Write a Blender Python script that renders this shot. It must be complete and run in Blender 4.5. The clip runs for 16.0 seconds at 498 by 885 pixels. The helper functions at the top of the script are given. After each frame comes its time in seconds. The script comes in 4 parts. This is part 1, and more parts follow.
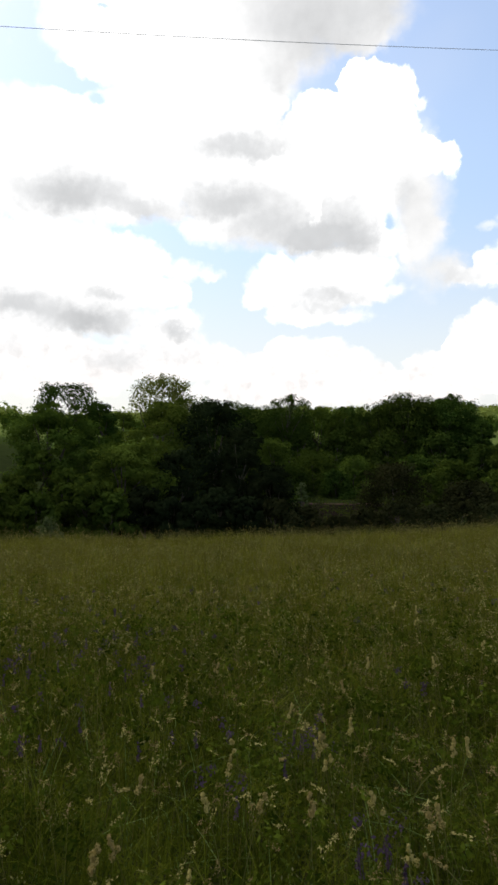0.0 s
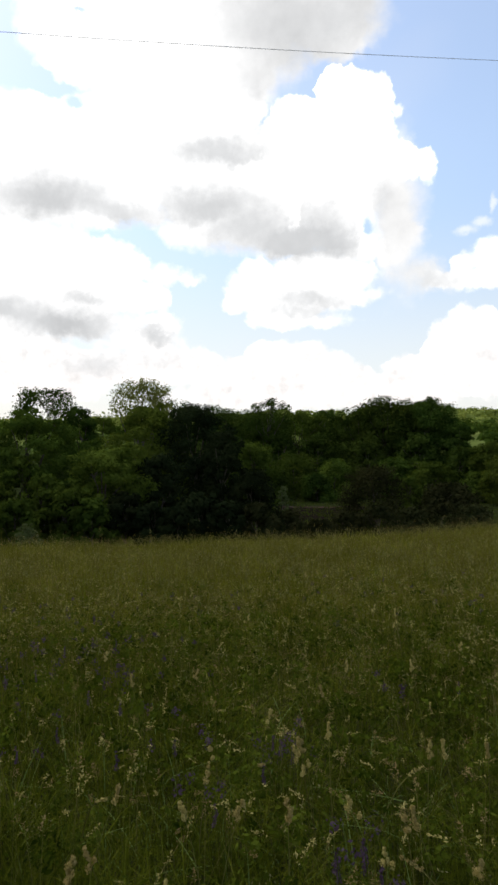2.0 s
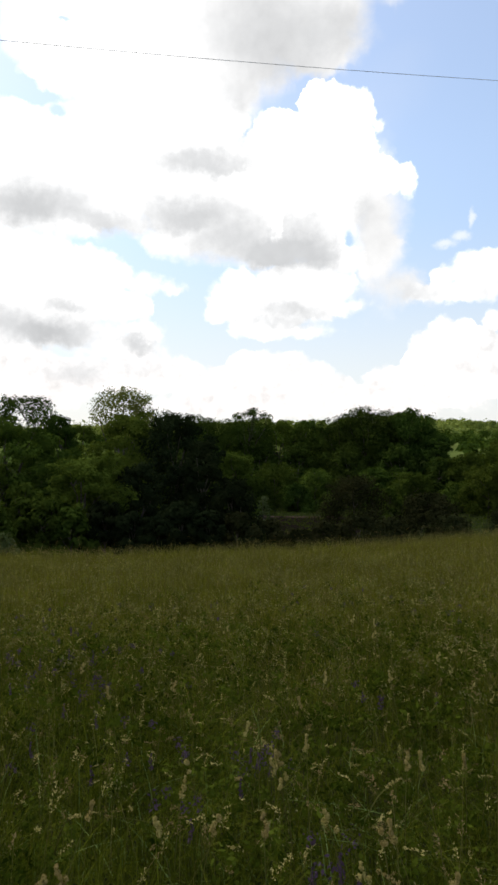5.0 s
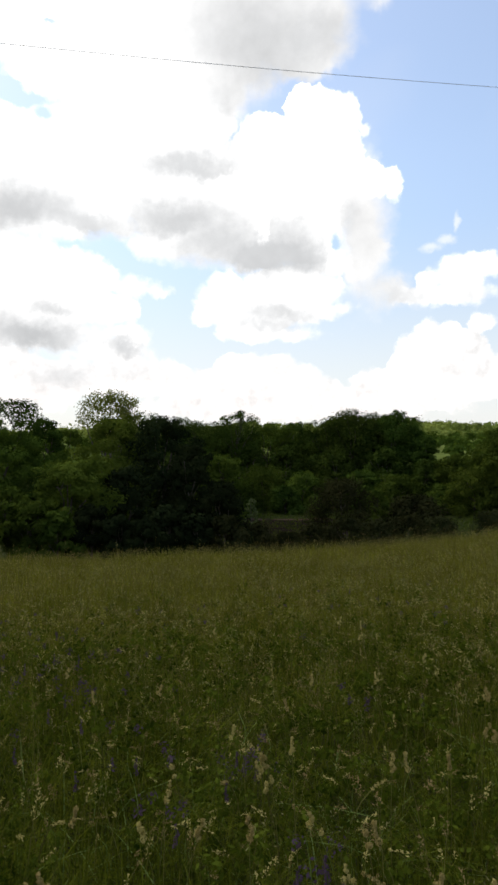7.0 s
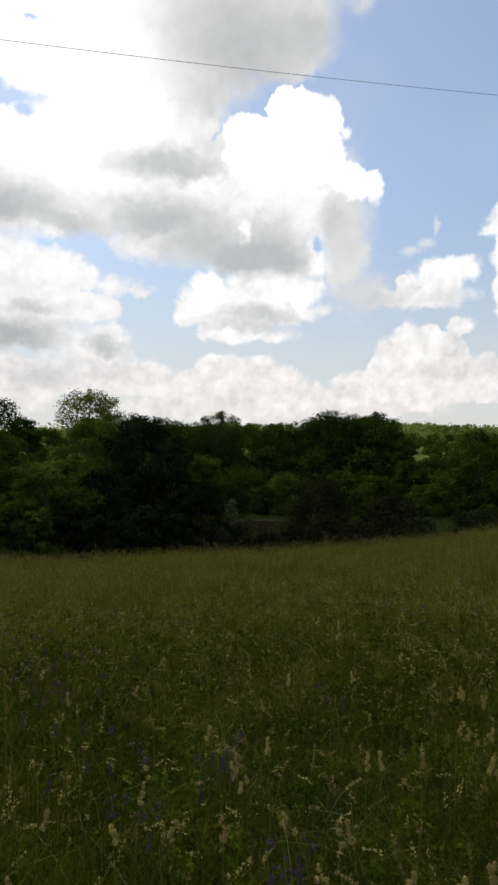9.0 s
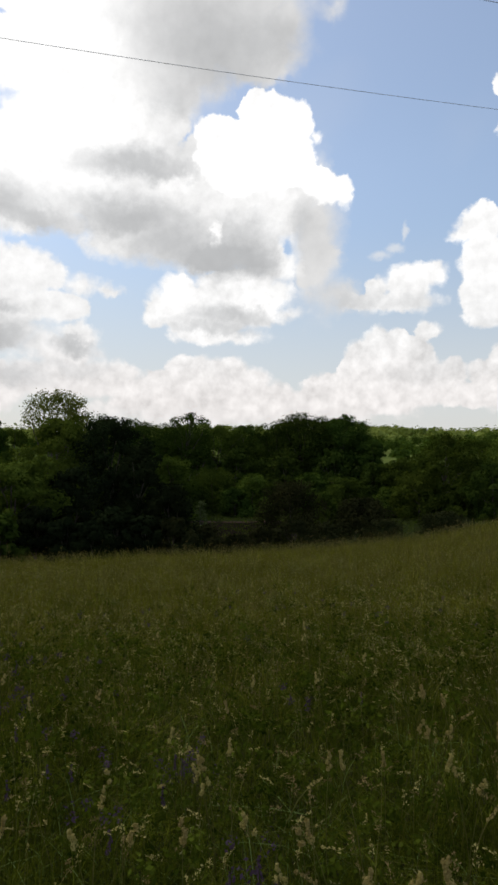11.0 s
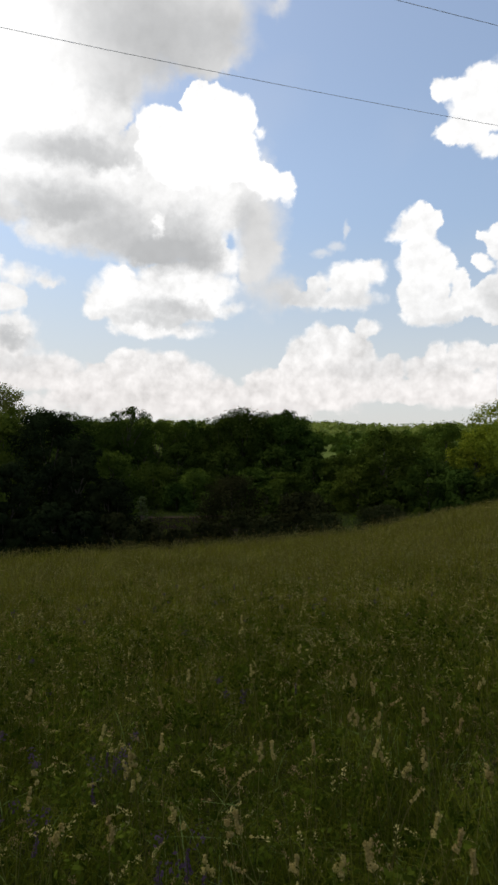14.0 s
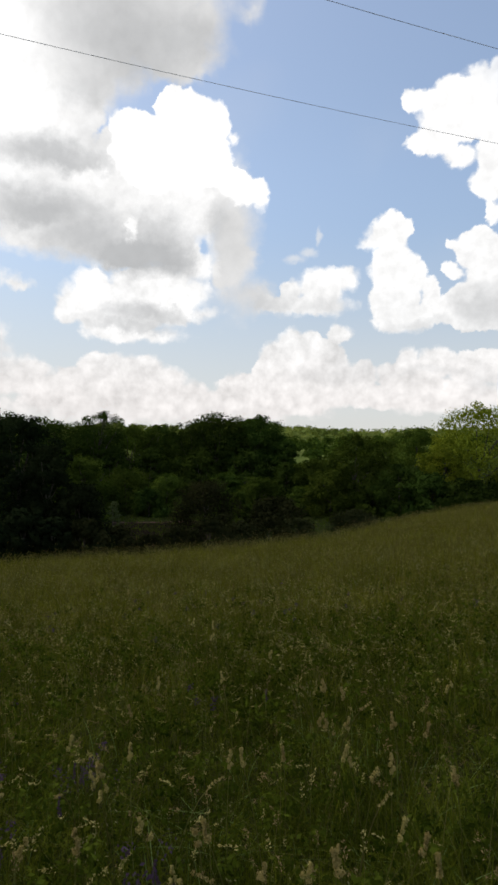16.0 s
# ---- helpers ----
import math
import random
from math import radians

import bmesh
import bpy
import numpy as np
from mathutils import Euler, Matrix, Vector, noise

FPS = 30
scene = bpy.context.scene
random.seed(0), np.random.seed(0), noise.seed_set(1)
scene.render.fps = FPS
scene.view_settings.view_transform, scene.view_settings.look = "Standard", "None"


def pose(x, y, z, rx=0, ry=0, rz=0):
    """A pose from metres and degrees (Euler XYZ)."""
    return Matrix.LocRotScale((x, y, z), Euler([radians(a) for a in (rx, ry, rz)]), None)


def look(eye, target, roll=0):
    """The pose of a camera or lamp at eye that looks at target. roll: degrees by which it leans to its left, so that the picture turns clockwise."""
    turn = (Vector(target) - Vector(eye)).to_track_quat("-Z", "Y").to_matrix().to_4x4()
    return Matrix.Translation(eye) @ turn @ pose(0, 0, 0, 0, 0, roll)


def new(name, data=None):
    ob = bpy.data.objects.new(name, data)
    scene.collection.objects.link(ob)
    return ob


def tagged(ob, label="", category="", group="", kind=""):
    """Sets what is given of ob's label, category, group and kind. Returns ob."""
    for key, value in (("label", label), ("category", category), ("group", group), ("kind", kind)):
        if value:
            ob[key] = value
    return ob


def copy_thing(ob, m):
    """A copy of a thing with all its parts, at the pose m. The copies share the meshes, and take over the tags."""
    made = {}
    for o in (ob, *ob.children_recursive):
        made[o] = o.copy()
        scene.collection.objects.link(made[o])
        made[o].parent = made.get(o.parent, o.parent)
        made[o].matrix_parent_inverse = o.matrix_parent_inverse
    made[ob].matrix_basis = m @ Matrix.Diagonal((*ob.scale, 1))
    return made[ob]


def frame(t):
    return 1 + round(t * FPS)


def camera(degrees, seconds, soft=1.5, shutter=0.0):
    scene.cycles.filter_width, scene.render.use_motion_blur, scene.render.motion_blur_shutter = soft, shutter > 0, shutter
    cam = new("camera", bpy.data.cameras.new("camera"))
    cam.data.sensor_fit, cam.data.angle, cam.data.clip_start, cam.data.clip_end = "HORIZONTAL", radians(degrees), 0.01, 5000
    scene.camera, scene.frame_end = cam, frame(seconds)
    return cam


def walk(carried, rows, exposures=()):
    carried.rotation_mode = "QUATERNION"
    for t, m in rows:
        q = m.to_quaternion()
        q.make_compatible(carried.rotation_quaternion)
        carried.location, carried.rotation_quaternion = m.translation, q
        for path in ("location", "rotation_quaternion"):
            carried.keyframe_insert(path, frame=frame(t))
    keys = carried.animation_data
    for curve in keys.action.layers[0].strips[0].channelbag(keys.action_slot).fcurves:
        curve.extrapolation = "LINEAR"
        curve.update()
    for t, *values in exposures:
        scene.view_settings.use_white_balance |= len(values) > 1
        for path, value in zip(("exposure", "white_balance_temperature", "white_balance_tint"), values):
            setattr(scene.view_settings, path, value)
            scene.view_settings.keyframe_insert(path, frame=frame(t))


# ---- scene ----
# The plan is polar round the first eye: az in degrees clockwise from straight ahead, r in metres.
LENS = 43.7
EYE = 1.6
cam = camera(LENS, 16.0, 2.8)
PATH = [
    (0, -0.001, 0.001, 1.600, 0.00, -0.68, -0.31),
    (0.5, 0.005, -0.002, 1.605, -0.61, -0.62, -0.32),
    (1, 0.010, -0.009, 1.605, -1.22, -0.32, -0.14),
    (1.5, 0.016, -0.012, 1.614, -1.59, -0.22, -0.05),
    (2, 0.020, -0.009, 1.611, -1.75, -0.31, 0.14),
    (2.5, 0.025, 0.007, 1.604, -2.10, -0.19, 0.03),
    (3, 0.031, 0.012, 1.601, -2.38, 0.02, 0.00),
    (3.5, 0.027, 0.021, 1.597, -2.76, 0.06, -0.12),
    (4, 0.027, 0.005, 1.610, -3.03, 0.20, -0.26),
    (6.5, 0.038, -0.005, 1.614, -4.29, 0.87, 0.09),
    (7, 0.042, -0.001, 1.612, -4.62, 0.83, 0.00),
    (7.5, 0.045, 0.001, 1.614, -4.94, 1.09, -0.48),
    (8, 0.052, -0.008, 1.608, -5.90, 1.15, -0.48),
    (8.5, 0.058, -0.002, 1.610, -6.35, 0.98, -0.24),
    (9, 0.058, 0.005, 1.606, -6.40, 0.90, -0.29),
    (11.5, 0.091, -0.005, 1.605, -10.22, 1.08, -0.61),
    (12, 0.099, 0.002, 1.596, -11.26, 0.41, -0.81),
    (12.5, 0.102, 0.003, 1.594, -12.37, 0.12, -1.07),
    (13, 0.104, -0.002, 1.599, -13.34, 0.22, -1.02),
    (13.5, 0.110, -0.005, 1.602, -13.97, 0.47, -0.88),
    (14, 0.120, -0.011, 1.602, -14.50, 0.66, -0.63),
    (14.5, 0.128, -0.017, 1.605, -15.21, 0.82, -0.78),
    (15, 0.130, -0.026, 1.609, -15.72, 0.99, -0.79),
    (15.5, 0.133, -0.021, 1.610, -16.56, 1.03, -0.76),
    (16, 0.133, -0.015, 1.608, -16.98, 1.13, -0.66),
]

walk(cam, [(t, pose(x, y, z, 0, 0, yaw) @ pose(0, 0, 0, pitch) @ pose(0, 0, 0, 90, roll, 0)) for t, x, y, z, yaw, pitch, roll in PATH],
     [(0.0, 0.0), (8.0, 0.0), (8.5, -0.28), (9.0, -0.38), (12.0, -0.42), (16.0, -0.38)])

# ---- sky, clouds and sun ----
SUN_AZ, SUN_EL = -55.0, 58.0
BLUE = 0.243
SKY_TINT = (1.14, 1.055, 0.955)
CLOUD_GREY = 0.67
# clouds from the farthest to the nearest: softness of the edge, relief, whiteness, share of the grey, and puffs as az, elevation, half width, half height in degrees
CLOUDS = {
    "west_bank": (0.36, 0.32, 1.12, 0.75, [(-20, 6.3, 5.5, 2.89), (-14.8, 5.7, 4.85, 2.48), (-9.4, 6.6, 3.54, 1.77), (-5.8, 6.7, 3.09, 1.78), (-2.7, 6.8, 1.82, 1.53), (-1.1, 5.5, 2.08, 1.54), (-19.1, 8.2, 5.1, 1.44), (-7.3, 8.7, 3.07, 1.51), (-21.9, 8.6, 3.58, 2.82)]),
    "middle_bank": (0.3, 0.34, 1.12, 0.6, [(4.1, 7.5, 2.84, 1.68), (1.5, 6, 2.6, 1.69), (6.6, 7, 3.08, 1.93), (9.4, 6.7, 1.77, 1.41), (11.5, 5.4, 2, 1.26), (5.1, 5, 9.21, 1.95), (8.2, 4, 14.97, 1.28), (14.2, 5.1, 1.96, 0.9)]),
    "east_bank": (0.24, 0.36, 1.16, 0.7, [(21.2, 8.8, 2.35, 2.6), (19.2, 7.4, 1.99, 1.93), (17.1, 6.5, 1.57, 0.98), (15.4, 6.3, 0.87, 0.45), (20.8, 5.5, 5.45, 1.93), (21.2, 11, 0.88, 0.86), (22.4, 10.5, 1.35, 1.11), (20.2, 8.5, 2.39, 2.2), (23.4, 7.7, 2.99, 3.16), (27.2, 7.2, 1.52, 1.42), (16.3, 6.5, 2.09, 0.93), (21.6, 6, 6.71, 2.06), (25.1, 11, 1.13, 0.8), (31.2, 8.8, 0.98, 0.99), (33.8, 8.3, 2.06, 1.52), (36.4, 7.5, 1.76, 1.84), (38.3, 7.9, 2.18, 1.58), (31.2, 7.1, 2.84, 1.4), (33.1, 5.4, 7.67, 1.49)]),
    "west_clouds": (0.45, 0.22, 1.18, 1.1, [(-17.3, 15.2, 7.54, 3.03), (-10.9, 15.4, 2.75, 2.17), (-8.6, 15.3, 1.62, 1.33), (-6.3, 14.6, 1.85, 0.96), (-4.2, 14.3, 1.24, 0.44), (-21, 13.7, 5.43, 4.1), (-12.4, 12.5, 5.19, 1.83), (-7.6, 12.7, 2.14, 1.37), (-18.2, 10.9, 6.55, 2.14), (-12.9, 10.3, 4.44, 1.71), (-6.2, 10, 1.85, 1.3), (-9.4, 9.4, 2.12, 1.39), (-21.9, 10, 3.58, 2.8)]),
    "cloud_fringe": (1.0, 0.08, 0.99, 0.42, [(15.1, 19.4, 2.51, 6.2), (16.3, 14.4, 3.16, 1.4), (14, 22.5, 3.02, 2.35), (18.7, 13.7, 2.42, 0.74)]),
    "great_cloud_foot": (0.3, 0.28, 1.22, 0.95, [(2.5, 14.5, 1.87, 1.84), (0.7, 13.1, 1.35, 1.87), (5.1, 12.8, 4.37, 2.45), (9.1, 13.7, 3.54, 2.03), (12.6, 12.8, 2.08, 0.53), (6.1, 10.8, 4.36, 0.75), (11.6, 14.5, 1.89, 1.33), (8.1, 15.1, 4.06, 1.91)]),
    "great_cloud_heart": (0.55, 0.2, 1.14, 1.25, [(-19.1, 22.7, 7.83, 4.89), (-20.1, 26.5, 2.1, 1.04), (-16.8, 26.6, 1.99, 1.18), (-12.9, 24.2, 6.38, 3.42), (-7.4, 24.6, 10.09, 4.64), (1.9, 21.7, 9.75, 5.11), (-9.7, 33.7, 9.21, 5.6), (-2.3, 30.4, 6.68, 5.73), (-5.9, 27.1, 7.64, 4.05), (-14.9, 20.6, 9.62, 2.53), (-7.4, 19.8, 4.48, 1.18), (-2.2, 18.5, 4.03, 1.86), (5, 18.5, 6.05, 2.5), (10.1, 18.3, 2.61, 2.57), (11.5, 16.9, 1.99, 1.76), (8.1, 21.6, 5.83, 4.63), (12.1, 21.4, 2.72, 2.84), (6, 24.9, 4.86, 2.87)]),
    "cloud_veil": (1.0, 0.1, 1.0, 1.0, [(5.9, 34.3, 8.38, 3.48), (2.8, 32.1, 5.91, 2.76), (10, 33.7, 4.4, 2.73), (12.4, 34.9, 2.22, 2.7), (5.9, 36.7, 9.62, 3.28), (17.1, 36.2, 0.74, 0.77), (16.3, 35.7, 0.69, 0.35)]),
    "great_cloud_heads": (0.16, 0.26, 1.34, 0.35, [(9.5, 29.1, 1.56, 1.67), (11.3, 28.8, 2.34, 1.78), (13, 27.9, 1.92, 2.16), (13.9, 28.6, 0.83, 1.04), (6, 27.6, 2.15, 1.25), (8, 25.4, 4.31, 2.75), (12.5, 25.5, 2.71, 2.29), (16.7, 23.2, 1.81, 1.25), (15.2, 23.8, 1.64, 1.21), (17.8, 22.7, 0.8, 1.05), (15.2, 27.2, 0.53, 0.63), (14.5, 26.9, 0.58, 0.24)]),
    "small_cloud": (0.26, 0.26, 1.25, 0.8, [(23.5, 15.1, 2.27, 1.85), (25.6, 15.9, 1.33, 1.2), (20.7, 14.8, 1.09, 1.18), (22.8, 13.6, 3.21, 0.99), (18.9, 13.7, 1.57, 0.69)]),
    "cloud_tower": (0.18, 0.26, 1.3, 0.8, [(29.7, 19.5, 2.05, 1.56), (28.1, 18.7, 1.11, 0.6), (29.8, 16.8, 1.89, 2.36), (30.1, 13.7, 2.28, 2.71), (31.9, 15.7, 0.88, 1.51), (33.2, 13.8, 1.06, 1.81), (31.1, 12.4, 3.15, 1.26), (28.4, 13, 0.6, 1.47), (37.1, 17.6, 1.85, 1.85), (38.8, 16.1, 2.62, 2.62), (35, 15.9, 1.04, 0.79), (35, 18.2, 0.76, 0.36), (37.3, 13, 3.95, 2.15), (40.9, 12.8, 2.62, 2.74)]),
    "far_east_cloud": (0.18, 0.22, 1.34, 0.5, [(36.8, 28.2, 4.42, 2.34), (31.8, 29.4, 1.08, 0.82), (33.5, 29.1, 1.45, 0.94), (34.9, 29.5, 1.72, 1.31), (37.3, 30.5, 1.21, 0.48), (39.5, 29.3, 2.52, 1.8), (33.5, 26.2, 2.32, 1.15), (35.6, 24.9, 1.32, 0.83), (38.2, 22.7, 1.64, 1.51), (38.9, 24.5, 1.9, 3.26), (38.3, 20.6, 0.64, 1.08), (40.9, 25.2, 2.64, 5.56)]),
}
# soft grey undersides, the same with a depth
GREY_HIGH = [(-15.8, 20.1, 6.22, 2.1, 0.8), (-10.9, 19.5, 4.49, 1.26, 0.7), (-0.7, 24.6, 5.68, 1.36, 0.75), (-4.9, 27.2, 2.06, 1.22, 0.25), (2.9, 25.8, 3.61, 2.08, 0.35), (-2.2, 20.4, 5.68, 1.81, 0.75), (6.1, 17.3, 6.39, 1.97, 1), (9.1, 19.3, 3.54, 2.5, 0.55), (1.9, 18.6, 4.14, 2.32, 0.7), (15.1, 19.8, 2.17, 5.73, 0.6), (17.5, 13.8, 3.54, 1.3, 1), (7.6, 12.5, 5.09, 0.98, 0.75), (6.1, 11.5, 4.1, 0.59, 0.7), (4, 13.8, 1.55, 1.46, 0.3), (5.9, 33.3, 7.63, 3.92, 0.8), (10, 33.7, 4.5, 2.1, 0.85), (1.3, 31.6, 3.1, 4.47, 0.45), (1.8, 29.7, 3.1, 1.94, 0.6)]
GREY_LOW = [(-20.5, 10.8, 3.19, 1.41, 0.9), (-14.8, 9.9, 5.33, 1.36, 0.95), (-18.2, 10.4, 2.81, 1.43, 0.8), (-12.9, 12.2, 2.47, 0.63, 0.6), (-6.3, 9.2, 1.8, 0.7, 0.9), (-11.9, 6.6, 2.99, 1.1, 0.8), (-6.8, 7.5, 3.07, 0.71, 0.5), (-21, 7.2, 1.36, 1.43, 0.4), (23.6, 13.4, 3.1, 0.74, 0.5), (30.2, 13, 2.48, 1.94, 0.25), (31.6, 11.5, 3.67, 0.68, 0.6), (37.8, 12.5, 2.74, 1.87, 0.85), (37.3, 10.7, 4.13, 0.57, 0.7), (27.7, 8.6, 3.02, 2.01, 0.45), (25.2, 7.3, 3.58, 1.33, 0.35), (38, 6.7, 1.82, 1.25, 0.5), (33.1, 7.4, 3.85, 0.45, 0.35), (38.7, 25.2, 1.36, 1.21, 0.25)]
BRIGHT_HEADS = [(10.1, 24.7, 7.49, 4.19, 1), (-12.4, 16, 7.39, 2.8, 0.5), (6, 19.6, 0.46, 0.82, 1), (8.3, 20.9, 1.27, 1.11, 0.6), (2.4, 23.5, 1.34, 0.87, 0.9), (10.8, 20.6, 2, 1.78, 0.7), (12.7, 17.1, 1.23, 1.84, 0.9), (2.5, 14.8, 2.33, 2.18, 0.9), (10.4, 14.1, 3.01, 1.44, 0.8), (-7.4, 28.3, 10.08, 4.74, 0.6), (-0.2, 28.1, 3.1, 2.4, 0.4), (28.1, 18.3, 1.51, 0.93, 0.6), (24, 16.1, 3.09, 1.21, 0.6)]
THIN_WISPS = [(22.4, 18.1, 0.68, 0.33), (23.3, 19.5, 0.21, 0.65), (21, 17.6, 0.81, 0.35)]
BLUE_GAPS = [(12.6, 18.3, 0.4, 0.64), (-13.3, 33.6, 0.49, 0.14), (-14.9, 28.4, 1.06, 0.54), (-13.8, 27.7, 0.88, 0.39)]


world = bpy.data.worlds.new("sky")
scene.world = world
world.use_nodes = True


class Graph:
    """Short hand for node trees."""

    def __init__(self, tree):
        self.tree = tree
        tree.nodes.clear()

    def node(self, kind, **values):
        n = self.tree.nodes.new(kind)
        for key, value in values.items():
            setattr(n, key, value)
        return n

    def put(self, socket, value):
        if isinstance(value, bpy.types.NodeSocket):
            self.tree.links.new(value, socket)
        else:
            socket.default_value = value

    def math(self, op, a, b=0.0, c=0.0, clamp=False):
        n = self.node("ShaderNodeMath", operation=op, use_clamp=clamp)
        for s, v in zip(n.inputs, (a, b, c)):
            self.put(s, v)
        return n.outputs[0]

    def vec(self, op, a, b=None, scale=None):
        n = self.node("ShaderNodeVectorMath", operation=op)
        self.put(n.inputs[0], a)
        if b is not None:
            self.put(n.inputs[1], b)
        if scale is not None:
            self.put(n.inputs["Scale"], scale)
        return n.outputs["Value"] if op in ("LENGTH", "DOT_PRODUCT", "DISTANCE") else n.outputs["Vector"]

    def noise(self, where, scale, detail=4.0, rough=0.55, colour=False, distortion=0.0):
        n = self.node("ShaderNodeTexNoise")
        if where is not None:
            self.put(n.inputs["Vector"], where)
        n.inputs["Scale"].default_value, n.inputs["Detail"].default_value = scale, detail
        n.inputs["Roughness"].default_value, n.inputs["Distortion"].default_value = rough, distortion
        return n.outputs["Color"] if colour else n.outputs["Fac"]

    def step(self, value, low, high, to_low=0.0, to_high=1.0):
        n = self.node("ShaderNodeMapRange", interpolation_type="SMOOTHSTEP")
        for s, v in zip(n.inputs, (value, low, high, to_low, to_high)):
            self.put(s, v)
        return n.outputs[0]

    def mix(self, fac, a, b, blend="MIX"):
        n = self.node("ShaderNodeMix", data_type="RGBA", blend_type=blend)
        self.put(n.inputs[0], fac)
        for s, v in zip((n.inputs[6], n.inputs[7]), (a, b)):
            self.put(s, v if isinstance(v, bpy.types.NodeSocket) else (*v, 1.0)[:4])
        return n.outputs[2]


def group_tree(name, outputs):
    tree = bpy.data.node_groups.new(name, "ShaderNodeTree")
    tree.interface.new_socket("Spot", in_out="INPUT", socket_type="NodeSocketVector")
    for out in outputs:
        tree.interface.new_socket(out, in_out="OUTPUT", socket_type="NodeSocketFloat")
    g = Graph(tree)
    return tree, g, g.node("NodeGroupInput").outputs[0]


def cloud_group(name, rows):
    """One cloud: how deep within its puffs a place lies, in degrees."""
    tree, g, where = group_tree(name, ("Depth",))
    depth = None
    for a, e, w, h in rows:
        d = g.vec("MULTIPLY", g.vec("SUBTRACT", where, (a, e, 0.0)), (1 / w, 1 / h, 0.0))
        p = g.math("MULTIPLY", g.math("SUBTRACT", 1.0, g.vec("LENGTH", d)), min(w, h))
        depth = p if depth is None else g.math("SMOOTH_MAX", depth, p, 0.25)
    g.put(g.node("NodeGroupOutput").inputs[0], depth)
    return tree


def grey_group(name, rows):
    """Soft places that fade upwards and end sooner below."""
    tree, g, where = group_tree(name, ("Tone",))
    total = None
    for a, e, w, h, depth in rows:
        d = g.vec("MULTIPLY", g.vec("SUBTRACT", where, (a, e, 0.0)), (1 / (w * 1.65), 1 / (h * 1.85), 0.0))
        d = g.vec("MAXIMUM", d, g.vec("MULTIPLY", d, (-1.0, -1.35, 0.0)))
        p = g.math("MULTIPLY", g.step(g.vec("LENGTH", d), 1.05, 0.05), depth)
        total = p if total is None else g.math("SMOOTH_MAX", total, p, 0.12)
    g.put(g.node("NodeGroupOutput").inputs[0], total)
    return tree


def make_sky():
    g = Graph(world.node_tree)
    way = g.node("ShaderNodeTexCoord").outputs["Generated"]
    xyz = g.node("ShaderNodeSeparateXYZ")
    g.put(xyz.inputs[0], way)
    az = g.math("MULTIPLY", g.math("ARCTAN2", xyz.outputs[0], xyz.outputs[1]), 180 / math.pi)
    el = g.math("MULTIPLY", g.math("ARCSINE", xyz.outputs[2]), 180 / math.pi)
    flat = g.node("ShaderNodeCombineXYZ")
    g.put(flat.inputs[0], az)
    g.put(flat.inputs[1], el)
    spot = flat.outputs[0]
    # slow and quick curls bend the outlines of the puffs
    bend = g.vec("SUBTRACT", g.noise(way, 16.0, 2.0, 0.5, True), (0.5, 0.5, 0.5))
    curl = g.vec("SUBTRACT", g.noise(way, 60.0, 4.0, 0.62, True), (0.5, 0.5, 0.5))
    bent = g.vec("ADD", spot, g.vec("ADD", g.vec("MULTIPLY", bend, (0.8, 0.7, 0.0)), g.vec("MULTIPLY", curl, (1.0, 0.9, 0.0))))
    drift = g.vec("ADD", spot, g.vec("ADD", g.vec("MULTIPLY", bend, (3.4, 2.2, 0.0)), g.vec("MULTIPLY", curl, (2.2, 1.8, 0.0))))
    crinkled = g.vec("ADD", spot, g.vec("ADD", g.vec("MULTIPLY", bend, (1.0, 1.0, 0.0)), g.vec("MULTIPLY", curl, (0.8, 0.8, 0.0))))

    def use(tree, where):
        n = g.node("ShaderNodeGroup", node_tree=tree)
        g.put(n.inputs[0], where)
        return n.outputs[0]

    def billow(where, sizes):
        """Round heads, large, middling and small, as heights in degrees."""
        total = None
        for scale, weight in sizes:
            v = g.node("ShaderNodeTexVoronoi", feature="SMOOTH_F1", voronoi_dimensions="2D")
            g.put(v.inputs["Vector"], where)
            v.inputs["Scale"].default_value, v.inputs["Smoothness"].default_value = scale, 0.25
            lump = g.math("MULTIPLY", g.math("SUBTRACT", 0.45, v.outputs["Distance"]), weight)
            total = lump if total is None else g.math("ADD", total, lump)
        return total

    sizes = ((0.42, 0.85), (1.05, 0.45), (2.4, 0.22))
    heads = billow(crinkled, sizes)
    fine = g.math("SUBTRACT", g.noise(way, 45.0, 5.0, 0.62), 0.5)
    lit = g.math("SUBTRACT", billow(crinkled, sizes[:2]), billow(g.vec("ADD", crinkled, (-0.15, 0.36, 0.0)), sizes[:2]))
    mottle = g.math("SUBTRACT", g.noise(way, 9.0, 3.0, 0.55), 0.5)
    crisp = g.step(g.noise(way, 11.0, 2.0), 0.38, 0.62, 0.55, 1.9)
    edge = g.math("ADD", g.math("MULTIPLY", heads, 1.0), g.math("MULTIPLY", fine, 0.7))
    grey = g.math("MAXIMUM", use(grey_group("grey_high", GREY_HIGH), drift), use(grey_group("grey_low", GREY_LOW), drift))
    bright = use(grey_group("bright_heads", BRIGHT_HEADS), drift)
    gaps = None
    for a, e, w, h in BLUE_GAPS:
        d = g.vec("MULTIPLY", g.vec("SUBTRACT", bent, (a, e, 0.0)), (1 / w, 1 / h, 0.0))
        p = g.step(g.vec("LENGTH", d), 1.5, 0.5)
        gaps = p if gaps is None else g.math("MAXIMUM", gaps, p)

    # clear sky, paler and whiter towards the horizon
    sky = g.node("ShaderNodeTexSky", sky_type="NISHITA", sun_disc=False)
    sky.sun_elevation, sky.sun_rotation = radians(SUN_EL), radians(SUN_AZ)
